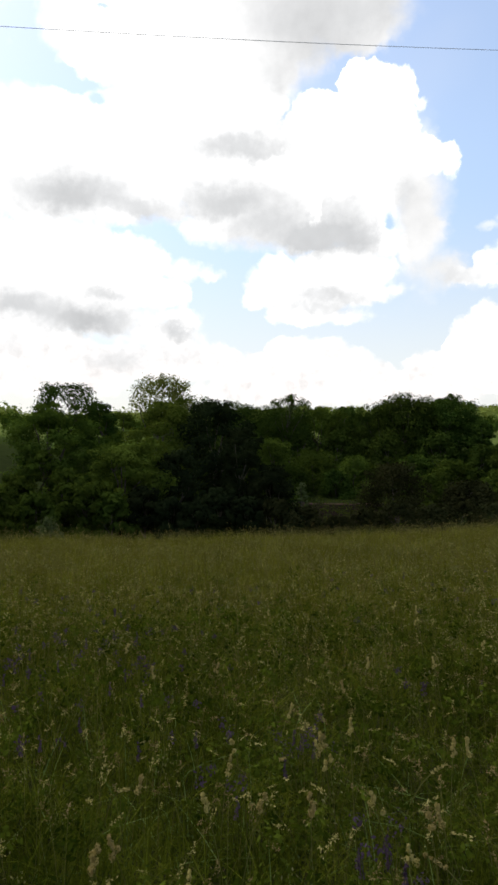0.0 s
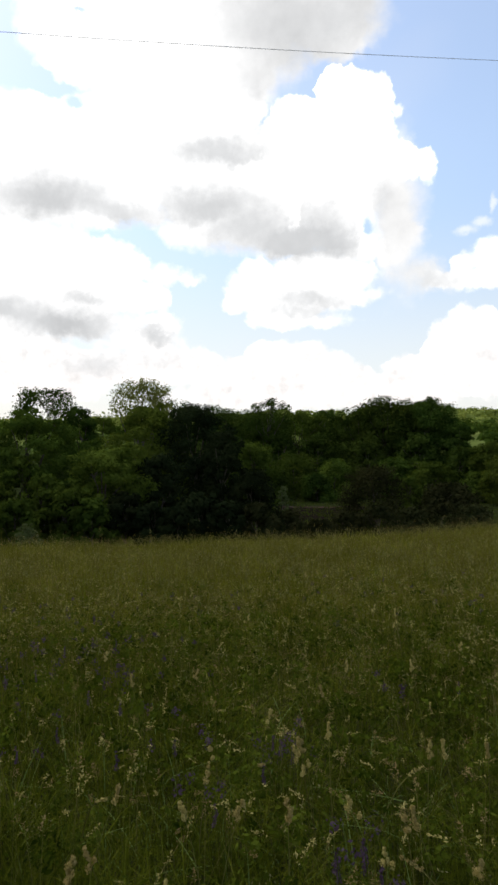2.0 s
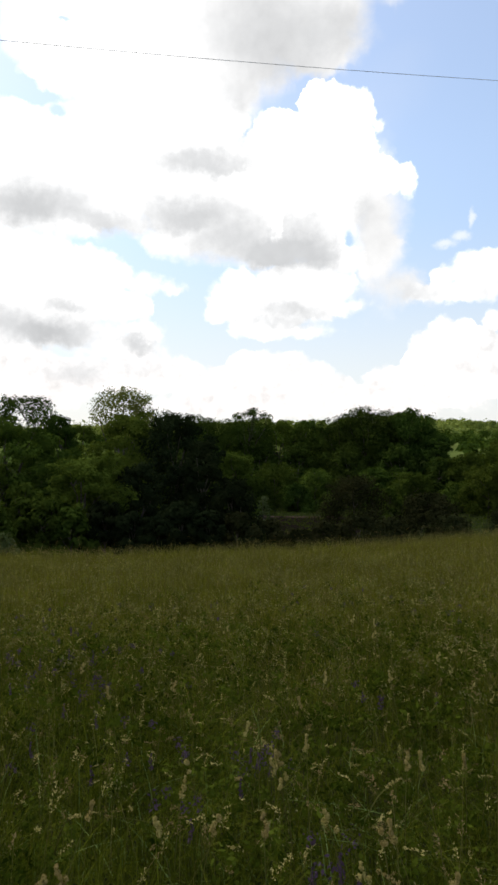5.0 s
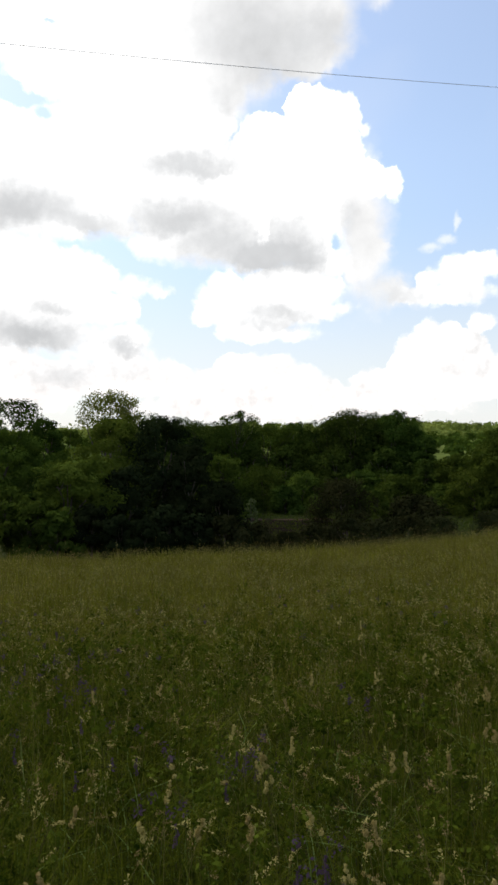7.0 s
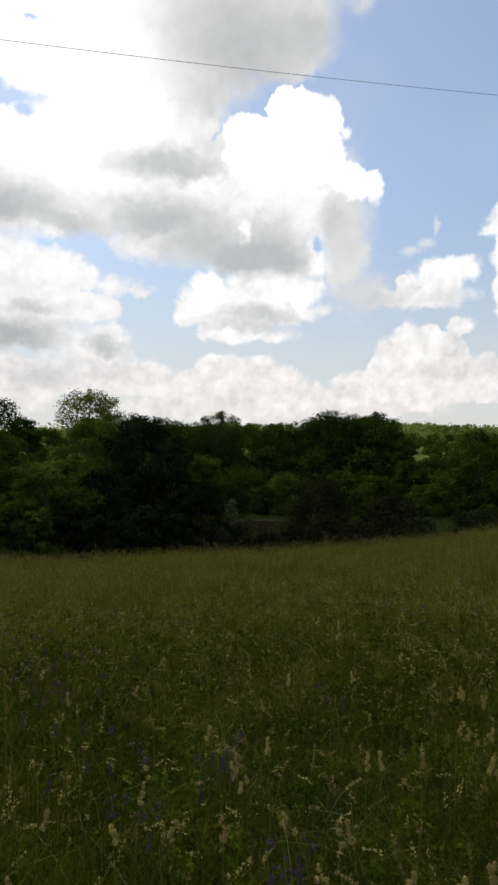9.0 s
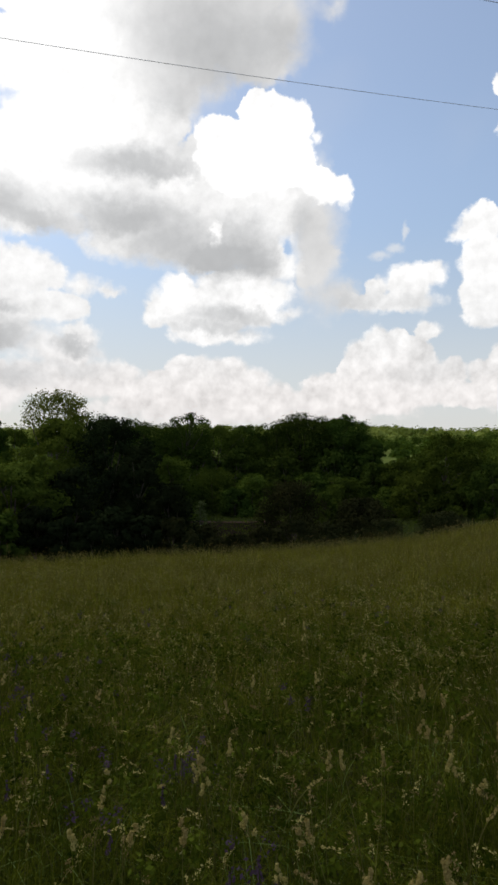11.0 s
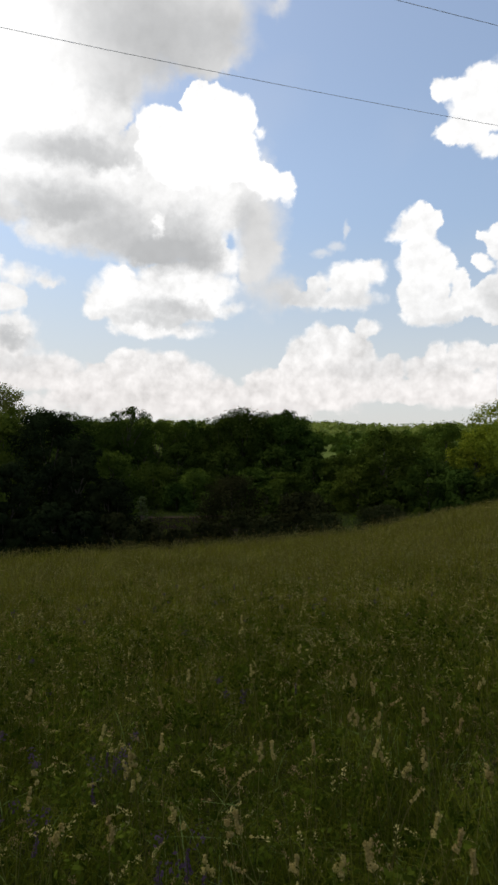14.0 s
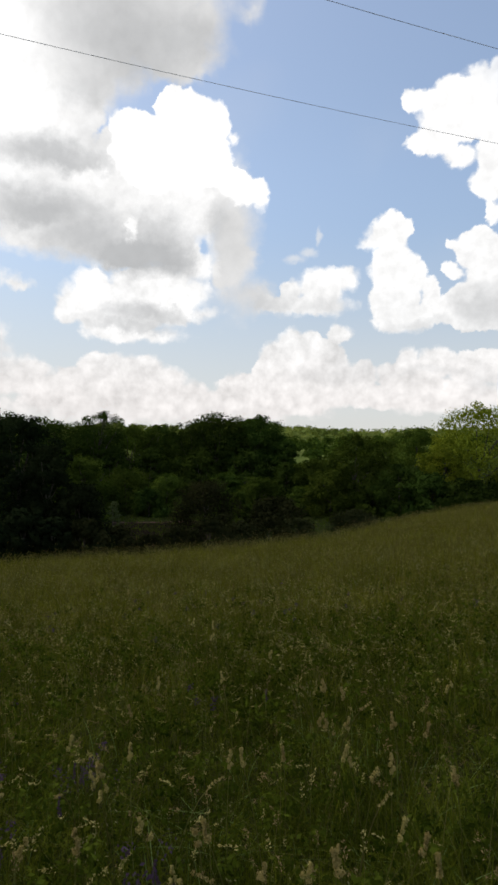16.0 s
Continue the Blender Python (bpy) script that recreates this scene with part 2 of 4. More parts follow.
    sky.air_density, sky.dust_density, sky.ozone_density = 1.0, 1.2, 1.0
    out = g.vec("SCALE", g.vec("MULTIPLY", sky.outputs[0], SKY_TINT), scale=g.math("MULTIPLY", g.step(el, 3.0, 26.0, 0.70, 1.0), BLUE))
    wisps = g.math("MULTIPLY", g.step(g.noise(way, 5.0, 3.0, 0.5), 0.5, 0.8), 0.10)
    haze = g.math("ADD", g.step(el, 21.0, 1.0, 0.04, 0.76), wisps, clamp=True)
    out = g.mix(haze, out, (0.93, 0.94, 0.965))
    for a, e, w, h in THIN_WISPS:
        d = g.vec("LENGTH", g.vec("MULTIPLY", g.vec("SUBTRACT", bent, (a, e, 0.0)), (1 / w, 1 / h, 0.0)))
        out = g.mix(g.math("MULTIPLY", g.step(g.math("ADD", d, fine), 1.6, 0.2), 0.6), out, (1.1, 1.1, 1.1))

    # the same kind of clouds over the rest of the sky
    aside = g.step(g.vec("LENGTH", g.vec("MULTIPLY", g.vec("SUBTRACT", spot, (8.5, 16.0, 0.0)), (1 / 36.0, 1 / 24.0, 0.0))), 0.95, 1.25)
    rest = g.math("MULTIPLY", g.math("SUBTRACT", g.noise(way, 3.2, 3.0, 0.55), 0.55), 5.0)
    here = g.math("SUBTRACT", 1.0, aside)
    beyond = g.math("SUBTRACT", 1.15, g.step(rest, 0.4, 1.8, 0.0, 0.35))
    out = g.mix(g.math("MULTIPLY", g.step(g.math("ADD", rest, edge), 0.0, 0.5), aside), out, g.vec("SCALE", (1.0, 0.995, 0.99), scale=beyond))

    # the side towards the sun is whiter
    sunny = g.math("MULTIPLY", g.math("MULTIPLY", g.step(az, 7.0, -8.0), g.step(el, 15.0, 25.0)), 0.30)
    pink = g.mix(g.step(el, 12.0, 4.0), (1.0, 0.995, 0.992), (1.0, 0.962, 0.945))
    for name, (soft, relief, white, share, rows) in CLOUDS.items():
        depth = g.math("ADD", use(cloud_group(name, rows), bent), g.math("MULTIPLY", edge, 0.36 + 0.6 * min(soft, 0.5)))
        width = g.math("MULTIPLY", crisp, soft)
        mask = g.step(depth, g.math("MULTIPLY", width, -0.6), width)
        mask = g.math("MULTIPLY", mask, g.math("SUBTRACT", 1.0, gaps))
        dark = g.math("SUBTRACT", g.math("MULTIPLY", grey, share), g.math("MULTIPLY", bright, 0.6), clamp=True)
        tone = g.math("ADD", g.math("ADD", g.math("MAXIMUM", sunny, g.math("MULTIPLY", bright, 0.22)), white), g.math("MULTIPLY", lit, relief * 0.5))
        tone = g.math("ADD", tone, g.math("MULTIPLY", fine, relief * 2.6))
        tone = g.math("ADD", tone, g.math("MULTIPLY", mottle, 0.22))
        low = g.math("ADD", CLOUD_GREY, g.math("ADD", g.math("MULTIPLY", fine, 0.10), g.math("MULTIPLY", mottle, 0.30)))
        tone = g.math("ADD", g.math("MULTIPLY", tone, g.math("SUBTRACT", 1.0, dark)), g.math("MULTIPLY", low, dark))
        hue = g.mix(dark, pink, (0.972, 0.985, 1.0))
        out = g.mix(g.math("MULTIPLY", mask, here), out, g.vec("SCALE", hue, scale=tone))
    back = g.node("ShaderNodeBackground")
    g.put(back.inputs[0], out)
    back.inputs[1].default_value = 1.0
    g.put(g.node("ShaderNodeOutputWorld").inputs[0], back.outputs[0])


make_sky()

sun = new("sun", bpy.data.lights.new("sun", "SUN"))
sun.data.energy, sun.data.angle, sun.data.color = 0.9, radians(3.0), (1.0, 0.93, 0.82)
_s = Vector((math.sin(radians(SUN_AZ)) * math.cos(radians(SUN_EL)), math.cos(radians(SUN_AZ)) * math.cos(radians(SUN_EL)), math.sin(radians(SUN_EL))))
sun.matrix_world = look(_s * 60, (0, 0, 0))


# ---- materials ----
def material(name):
    m = bpy.data.materials.new(name)
    m.use_nodes = True
    return m, Graph(m.node_tree)


def foliage(name, dark, light, through_light=0.3, rough=0.55, patches=0.55, own=0.55, gloss=0.0, rare=1.3):
    """Leaves: each its own shade, patches of lighter and darker growth, some light passing through."""
    m, g = material(name)
    where = g.node("ShaderNodeTexCoord").outputs["Object"]
    each = g.node("ShaderNodeNewGeometry").outputs["Random Per Island"]
    patch = g.step(g.noise(where, patches, 3.0), 0.35, 0.68)
    fac = g.math("ADD", g.math("MULTIPLY", each, own), g.math("MULTIPLY", patch, 1.1 - own), clamp=True)
    fac = g.math("POWER", fac, rare)
    col = g.mix(fac, dark, light)
    info = g.node("ShaderNodeObjectInfo").outputs["Random"]
    hue = g.node("ShaderNodeHueSaturation")
    g.put(hue.inputs["Hue"], g.math("ADD", 0.485, g.math("MULTIPLY", info, 0.025)))
    g.put(hue.inputs["Value"], g.math("ADD", 0.85, g.math("MULTIPLY", info, 0.35)))
    g.put(hue.inputs["Color"], col)
    b = g.node("ShaderNodeBsdfPrincipled")
    g.put(b.inputs["Base Color"], hue.outputs[0])
    b.inputs["Roughness"].default_value = rough
    b.inputs["Specular IOR Level"].default_value = gloss
    t = g.node("ShaderNodeBsdfTranslucent")
    g.put(t.inputs["Color"], g.mix(0.5, hue.outputs[0], (light[0] * 1.3, light[1] * 1.3, light[2] * 0.6)))
    s = g.node("ShaderNodeMixShader")
    s.inputs[0].default_value = through_light
    g.put(s.inputs[1], b.outputs[0])
    g.put(s.inputs[2], t.outputs[0])
    g.put(g.node("ShaderNodeOutputMaterial").inputs[0], s.outputs[0])
    return m


def matte(name, a, b_col, scale, bump=0.3, rough=0.9, fine=8.0):
    """A rough natural surface, mottled at two scales."""
    m, g = material(name)
    where = g.node("ShaderNodeTexCoord").outputs["Object"]
    n1, n2 = g.noise(where, scale, 5.0), g.noise(where, scale * fine, 4.0)
    col = g.mix(g.step(n1, 0.35, 0.65), a, b_col)
    col = g.mix(g.math("MULTIPLY", n2, 0.5), col, tuple(v * 0.45 for v in a))
    b = g.node("ShaderNodeBsdfPrincipled")
    g.put(b.inputs["Base Color"], col)
    b.inputs["Roughness"].default_value = rough
    b.inputs["Specular IOR Level"].default_value = 0.2
    bp = g.node("ShaderNodeBump")
    bp.inputs["Strength"].default_value = bump
    bp.inputs["Distance"].default_value = 0.05
    g.put(bp.inputs["Height"], n2)
    g.put(b.inputs["Normal"], bp.outputs[0])
    g.put(g.node("ShaderNodeOutputMaterial").inputs[0], b.outputs[0])
    return m


LEAF_MID = foliage("leaf_mid", (0.021, 0.037, 0.006), (0.072, 0.106, 0.015), 0.3, 0.55, 0.45, 0.3)
LEAF_LIGHT = foliage("leaf_light", (0.029, 0.047, 0.007), (0.100, 0.138, 0.020), 0.3, 0.55, 0.45, 0.3)
LEAF_DARK = foliage("leaf_dark", (0.015, 0.028, 0.005), (0.053, 0.083, 0.013), 0.2, 0.55, 0.45, 0.3)
# dark evergreen leaf; on low shrubs its near-black colour stands in for shade
LEAF_CEDAR_SHADE = foliage("leaf_cedar_shade", (0.007, 0.0115, 0.0045), (0.020, 0.028, 0.0095), 0.1, 0.55, 0.45, 0.3)
LEAF_PALE = foliage("leaf_pale", (0.06, 0.07, 0.014), (0.17, 0.18, 0.05), 0.4)
LEAF_YELLOW = foliage("leaf_yellow", (0.05, 0.07, 0.006), (0.27, 0.3, 0.03), 0.4, 0.55, 0.9, 0.45)
LEAF_BROWN = foliage("leaf_brown", (0.014, 0.017, 0.006), (0.036, 0.038, 0.013), 0.15, 0.55, 0.45, 0.3)
# leaf colour raised to carry the sunlight and haze on the distant hills
LEAF_FAR_LIT = foliage("leaf_far_lit", (0.10, 0.14, 0.03), (0.26, 0.30, 0.075), 0.3, 0.55, 0.03, 0.3)
LEAF_SAGE = foliage("leaf_sage", (0.05, 0.07, 0.022), (0.125, 0.15, 0.06), 0.3)
GRASS = foliage("grass_blade", (0.012, 0.020, 0.002), (0.148, 0.174, 0.017), 0.22, 0.6, 2.2, 0.6, 0.0, 1.8)
STRAW = foliage("straw_stem", (0.05, 0.058, 0.012), (0.17, 0.155, 0.045), 0.3, 0.6, 2.0)
SEED = foliage("seed_head", (0.19, 0.152, 0.046), (0.46, 0.375, 0.145), 0.3, 0.8)
GRASS_TALL = foliage("tall_grass_blade", (0.026, 0.034, 0.004), (0.20, 0.185, 0.022), 0.2, 0.6, 0.9, 0.6, 0.0, 1.3)
HERB = foliage("herb_leaf", (0.010, 0.02, 0.002), (0.095, 0.135, 0.014), 0.22, 0.6, 2.2, 0.5, 0.0, 1.5)
BROAD = foliage("broad_blade", (0.060, 0.092, 0.020), (0.20, 0.26, 0.07), 0.25, 0.6, 4.0, 0.7, 0.0)
OAT = foliage("oat_spikelet", (0.11, 0.11, 0.035), (0.28, 0.26, 0.105), 0.3, 0.8)
SEED_RED = foliage("seed_head_reddish", (0.13, 0.095, 0.034), (0.32, 0.24, 0.1), 0.3, 0.8)
VIOLET = foliage("violet_petal", (0.050, 0.031, 0.052), (0.118, 0.078, 0.118), 0.35, 0.6)
BARK = matte("bark", (0.060, 0.048, 0.036), (0.110, 0.095, 0.075), 3.0, 0.8)
WIRE = matte("weathered_wire", (0.50, 0.51, 0.53), (0.62, 0.63, 0.65), 6.0, 0.1, 0.55)


def ground_material():
    """Meadow soil and sward; bare ground along the hollow's edge; tree shade painted into the hollow's colours; paler
    mown fields far off.
    """
    m, g = material("meadow_ground")
    where = g.node("ShaderNodeTexCoord").outputs["Object"]
    sward = g.mix(g.step(g.noise(where, 0.22, 5.0), 0.35, 0.65), (0.048, 0.056, 0.006), (0.095, 0.092, 0.016))
    sward = g.mix(g.math("MULTIPLY", g.noise(where, 9.0, 5.0), 0.8), sward, (0.030, 0.036, 0.010))
    r = g.vec("LENGTH", g.vec("MULTIPLY", where, (1.0, 1.0, 0.0)))
    wobble = g.math("MULTIPLY", g.noise(where, 0.12, 3.0), 3.0)
    rr = g.math("ADD", r, wobble)
    near_soil = g.step(r, 9.0, 2.0)
    sward = g.mix(near_soil, sward, (0.030, 0.032, 0.012))
    # bare brown soil, taken near black to include the trees' shade
    shaded_earth = g.mix(g.noise(where, 1.4, 5.0), (0.008, 0.007, 0.005), (0.018, 0.013, 0.009))
    line = g.math("MULTIPLY", g.step(rr, 77.6, 77.9), g.step(g.noise(where, 0.5, 3.0), 0.35, 0.55))
    shaded_earth = g.mix(line, shaded_earth, (0.090, 0.052, 0.045))
    sep = g.node("ShaderNodeSeparateXYZ")
    g.put(sep.inputs[0], where)
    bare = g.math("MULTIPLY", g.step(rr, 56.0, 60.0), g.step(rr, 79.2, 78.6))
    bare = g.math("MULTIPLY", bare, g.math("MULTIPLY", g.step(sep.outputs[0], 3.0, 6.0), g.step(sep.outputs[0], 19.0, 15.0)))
    # sward past the brow darkened, the hollow's shade put into its colour
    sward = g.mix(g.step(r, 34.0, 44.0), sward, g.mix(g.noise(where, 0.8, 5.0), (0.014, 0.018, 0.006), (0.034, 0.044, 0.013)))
    sward = g.mix(bare, sward, shaded_earth)
    far = g.mix(g.step(g.noise(where, 0.012, 3.0), 0.4, 0.6), (0.050, 0.075, 0.016), (0.130, 0.160, 0.040))
    sward = g.mix(g.step(r, 110.0, 180.0), sward, far)
    b = g.node("ShaderNodeBsdfPrincipled")
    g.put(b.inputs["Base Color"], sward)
    b.inputs["Roughness"].default_value, b.inputs["Specular IOR Level"].default_value = 0.95, 0.0
    bp = g.node("ShaderNodeBump")
    bp.inputs["Strength"].default_value, bp.inputs["Distance"].default_value = 0.6, 0.06
    g.put(bp.inputs["Height"], g.noise(where, 11.0, 5.0))
    g.put(b.inputs["Normal"], bp.outputs[0])
    g.put(g.node("ShaderNodeOutputMaterial").inputs[0], b.outputs[0])
    return m


# ---- the lie of the land ----
# az of the meadow's brow, its distance, and its ground height
BROW_AZ = (-180, -60, -22, -12, 0, 11, 17, 22, 25.3, 30.3, 35.1, 38.8, 60, 180)
BROW_R = (40, 30, 25, 24, 24, 25, 27, 30, 34, 47, 57, 66, 80, 40)
BROW_Z = (3.0, -1.5, -2.7, -2.75, -2.72, -2.62, -2.70, -2.80, -2.98, -3.45, -3.22, -3.15, -2.0, 3.0)
FLOOR_Z = (-3.0, -7.0, -7.6, -7.4, -7.2, -7.1, -6.9, -6.3, -5.9, -5.2, -4.6, -4.2, -4.0, -3.0)


def smooth(x):
    x = np.clip(x, 0, 1)
    return x * x * (3 - 2 * x)


def land(x, y):
    """Height of the ground."""
    x, y = np.asarray(x, float), np.asarray(y, float)
    r, az = np.hypot(x, y), np.degrees(np.arctan2(x, y))
    rc, zc, zf = (np.interp(az, BROW_AZ, v) for v in (BROW_R, BROW_Z, FLOOR_Z))
    near = zc * np.minimum(r / rc, 1.0)
    run = np.maximum((zc - zf) / 0.20, 12.0)
    fall = (zf - zc) * smooth(0.18 + 0.82 * (r - rc) / run) - (zf - zc) * smooth(np.array(0.18))
    z = np.where(r < rc, near, zc + fall)
    z = z + 5.0 * smooth((r - 88) / 60) + 9.0 * smooth((r - 140) / 260) + (20 + 8 * smooth((az + 8) / 20)) * smooth((r - 350) / 750)
    z = z + 3.0 * smooth((r - 60) / 70) * smooth((-17 - az) / 5) * (az > -90)
    z = z + smooth((r - 450) / 500) * (5 * np.sin(np.radians(az * 5.0 + 40)) + 3 * np.sin(np.radians(az * 23)))
    bumps = 0.05 * np.sin(x * 0.9 + 1.3 * np.sin(y * 0.5)) * np.cos(y * 0.7 + x * 0.21)
    return z + bumps * smooth(r / 4)


def spot(az, r, up=0.0):
    x, y = r * math.sin(radians(az)), r * math.cos(radians(az))
    return Vector((x, y, float(land(x, y)) + up))


def mesh_object(name, verts, faces, mat, parent=None, label="", flat=False):
    """One mesh object from arrays of corners and of faces (all with the same number of corners)."""
    me = bpy.data.meshes.new(name)
    verts, faces = np.asarray(verts, np.float32), np.asarray(faces, np.int32)
    k = faces.shape[1]
    me.vertices.add(len(verts))
    me.vertices.foreach_set("co", verts.ravel())
    me.loops.add(faces.size)
    me.loops.foreach_set("vertex_index", faces.ravel())
    me.polygons.add(len(faces))
    me.polygons.foreach_set("loop_start", np.arange(0, faces.size, k, dtype=np.int32))
    me.update(calc_edges=True)
    me.polygons.foreach_set("use_smooth", np.full(len(faces), not flat))
    me.materials.append(mat)
    ob = new(name, me)
    if parent is not None:
        ob.parent = parent
    if label:
        tagged(ob, label)
    return ob


def make_ground():
    azs = np.concatenate([np.arange(-180, -32, 4.0), np.arange(-32, 48, 0.8), np.arange(48, 180, 4.0)])
    rs = np.concatenate([[0.25], np.geomspace(0.5, 22, 34), np.arange(23, 110, 1.5), np.geomspace(112, 4200, 60)])
    a, r = np.meshgrid(np.radians(azs), rs)
    x, y = r * np.sin(a), r * np.cos(a)
    verts = np.stack([x, y, land(x, y)], -1).reshape(-1, 3)
    n, m = len(azs), len(rs)
    i, j = np.meshgrid(np.arange(n), np.arange(m - 1))
    i2 = (i + 1) % n
    faces = np.stack([j * n + i, (j + 1) * n + i, (j + 1) * n + i2, j * n + i2], -1).reshape(-1, 4)[:, ::-1]
    centre = len(verts)
    verts = np.vstack([verts, [[0, 0, 0]]])
    k = np.arange(n)
    fan = np.stack([np.full(n, centre), k, (k + 1) % n, np.full(n, centre)], -1)
    me_faces = [tuple(f) for f in faces] + [tuple(f[:3]) for f in fan[:, ::-1][:, 1:]]
    me = bpy.data.meshes.new("ground")
    me.from_pydata([tuple(v) for v in verts], [], me_faces)
    me.polygons.foreach_set("use_smooth", np.full(len(me_faces), True))
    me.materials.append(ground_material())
    return tagged(new("ground", me), "sloping meadow soil falling away to a wooded hollow", "ground", kind="structure")


make_ground()
rng = np.random.default_rng(7)


# ---- trees ----
def tube(path, radii, sides=7):
    """Corners and faces of a tapered, bent limb."""
    path = [Vector(p) for p in path]
    verts, faces = [], []
    for i, (p, rad) in enumerate(zip(path, radii)):
        d = (path[min(i + 1, len(path) - 1)] - path[max(i - 1, 0)]).normalized()
        q = d.to_track_quat("Z", "Y")
        for k in range(sides):
            a = 2 * math.pi * k / sides
            verts.append(p + q @ Vector((rad * math.cos(a), rad * math.sin(a), 0)))
    for i in range(len(path) - 1):
        for k in range(sides):
            k2 = (k + 1) % sides
            faces.append((i * sides + k, i * sides + k2, (i + 1) * sides + k2, (i + 1) * sides + k))
    return [tuple(v) for v in verts], faces


def bend_path(a, b, n, sway, gen):
    a, b = np.array(a, float), np.array(b, float)
    pts = [a + (b - a) * i / (n - 1) for i in range(n)]
    for i in range(1, n - 1):
        pts[i] = pts[i] + gen.normal(0, sway, 3) * (1, 1, 0.4)
    return pts


def leaf_cloud(centres, radii, counts, size, gen, squash=0.7, inner=0.35, up=0.6, face=1.2):
    """Many small pointed leaves filling lobes of a crown."""
    c = np.repeat(centres, counts, 0)
    rad = np.repeat(radii, counts)
    n = len(c)
    d = gen.normal(0, 1, (n, 3))
    d /= np.linalg.norm(d, axis=1)[:, None]
    depth = np.where(gen.random(n) < inner, gen.random(n) ** 0.5 * 0.8, 0.58 + 0.42 * gen.random(n))
    ragged = 1 + 0.22 * np.sin(7 * d[:, 0] + c[:, 1]) * np.sin(6 * d[:, 2] + c[:, 0] * 2)
    p = c + d * (rad * depth * ragged)[:, None] * np.array((1, 1, squash))
    nrm = face * d + np.array((0, 0, up)) + gen.normal(0, 0.42, (n, 3))
    nrm /= np.linalg.norm(nrm, axis=1)[:, None]
    t = np.cross(nrm, gen.normal(0, 1, (n, 3)))
    t /= np.linalg.norm(t, axis=1)[:, None]
    b = np.cross(nrm, t)
    s = (size * gen.uniform(0.6, 1.35, n))[:, None]
    verts = np.stack([p - t * s, p + b * s * 0.55 - t * s * 0.15, p + t * s, p - b * s * 0.55 - t * s * 0.1], 1).reshape(-1, 3)
    faces = np.arange(4 * n).reshape(n, 4)
    return verts, faces


def crown_lobes(width, low, high, shape, lobes, gen, spread=1.0, knobs=14):
    """Centres and radii of a crown's lobes."""
    centres, radii = [], []
    tall = high - low
    for k in range(lobes):
        u = (k + gen.random()) / lobes
        if shape == "cone":
            prof = (1 - u) ** 0.75 + 0.05
        elif shape == "column":
            prof = 0.65 * math.sqrt(max(0.0, 1 - abs(2 * u - 0.9) ** 3)) + 0.1
        elif shape == "bush":
            prof = math.sqrt(max(0.0, 1 - u ** 2))
        else:
            prof = math.sqrt(max(0.02, 1 - abs(2 * u - 0.9) ** 3))
        rad = width * gen.uniform(0.13, 0.22) * (0.6 + 0.4 * prof)
        reach = max(0.0, prof * width * 0.5 - rad * 0.6) * math.sqrt(gen.uniform(0.25, 1.0)) * spread
        a = k * 2.4 + gen.uniform(-0.5, 0.5)
        z = low + u * tall
        z = min(max(z, low + rad * 0.4), high - rad * 0.72 - 0.035 * tall)
        centres.append((reach * math.cos(a), reach * math.sin(a), z))
        radii.append(rad)
    for k in range(knobs):
        u = gen.uniform(0.5, 0.95)
        prof = math.sqrt(max(0.0, 1 - abs(2 * u - 0.9) ** 3)) if shape != "bush" else math.sqrt(max(0.0, 1 - u ** 2))
        rad = width * gen.uniform(0.05, 0.085)
        a, reach = gen.uniform(0, 2 * math.pi), max(0.0, prof * width * 0.5 - rad * 0.4) * math.sqrt(gen.uniform(0.1, 1.0))
        centres.append((reach * math.cos(a), reach * math.sin(a), min(low + u * tall * 1.04, high - rad * 0.6)))
        radii.append(rad)
    return np.array(centres), np.array(radii)


def tree(az, r, top_el, width, mat, label, shape="round", lobes=26, leaves=9000, leaf=0.17, low=0.12, kind="tree",
         squash=0.72, inner=0.35, seed=0, open_crown=False, group="trees round the hollow"):
    """A tree whose top stands at the elevation top_el seen from the eye."""
    gen = np.random.default_rng(1000 + seed + int((az + 60) * 37) + int(r * 11))
    foot = spot(az, r, -0.08)
    tall = EYE + r * math.tan(radians(top_el)) - foot.z
    root = new(kind)
    root.location = foot
    tagged(root, label, "tree" if kind == "tree" else "shrub", group)
    width *= 1.3
    c, rad = crown_lobes(width, tall * low, tall, shape, lobes + (0 if open_crown else 8), gen, 1.0, 6 if open_crown else 22)
    if open_crown:
        rad = rad * 0.92
    share = rad ** 2 / (rad ** 2).sum()
    counts = np.maximum(20, (share * leaves * 0.74).astype(int))
    girth = max(0.03, tall * 0.018)
    lean = gen.normal(0, 0.03 * tall, 2)
    stem = bend_path((0, 0, 0), (lean[0], lean[1], tall * 0.8), 7, tall * 0.012, gen)
    v, f = tube(stem, [girth * (1.25 if i == 0 else 1 - i / 7.5) for i in range(7)], 8)
    mesh_object("trunk", v, f, BARK, root)
    for k in range(0, len(c), max(1, len(c) // 7)):
        goal = c[k]
        h = min(max(goal[2] * 0.6, tall * 0.12), tall * 0.7)
        i = min(5, int(h / (tall * 0.8) * 6))
        v, f = tube(bend_path(stem[i], goal, 5, tall * 0.02, gen), [girth * q for q in (0.55, 0.42, 0.3, 0.2, 0.1)], 6)
        mesh_object("limb", v, f, BARK, root)
    v, f = leaf_cloud(c, rad, counts, leaf * 1.1, gen, squash, inner, 0.6, 0.3 if low >= 0.5 else 1.2)
    mesh_object("crown", v, f, mat, root)
    return root


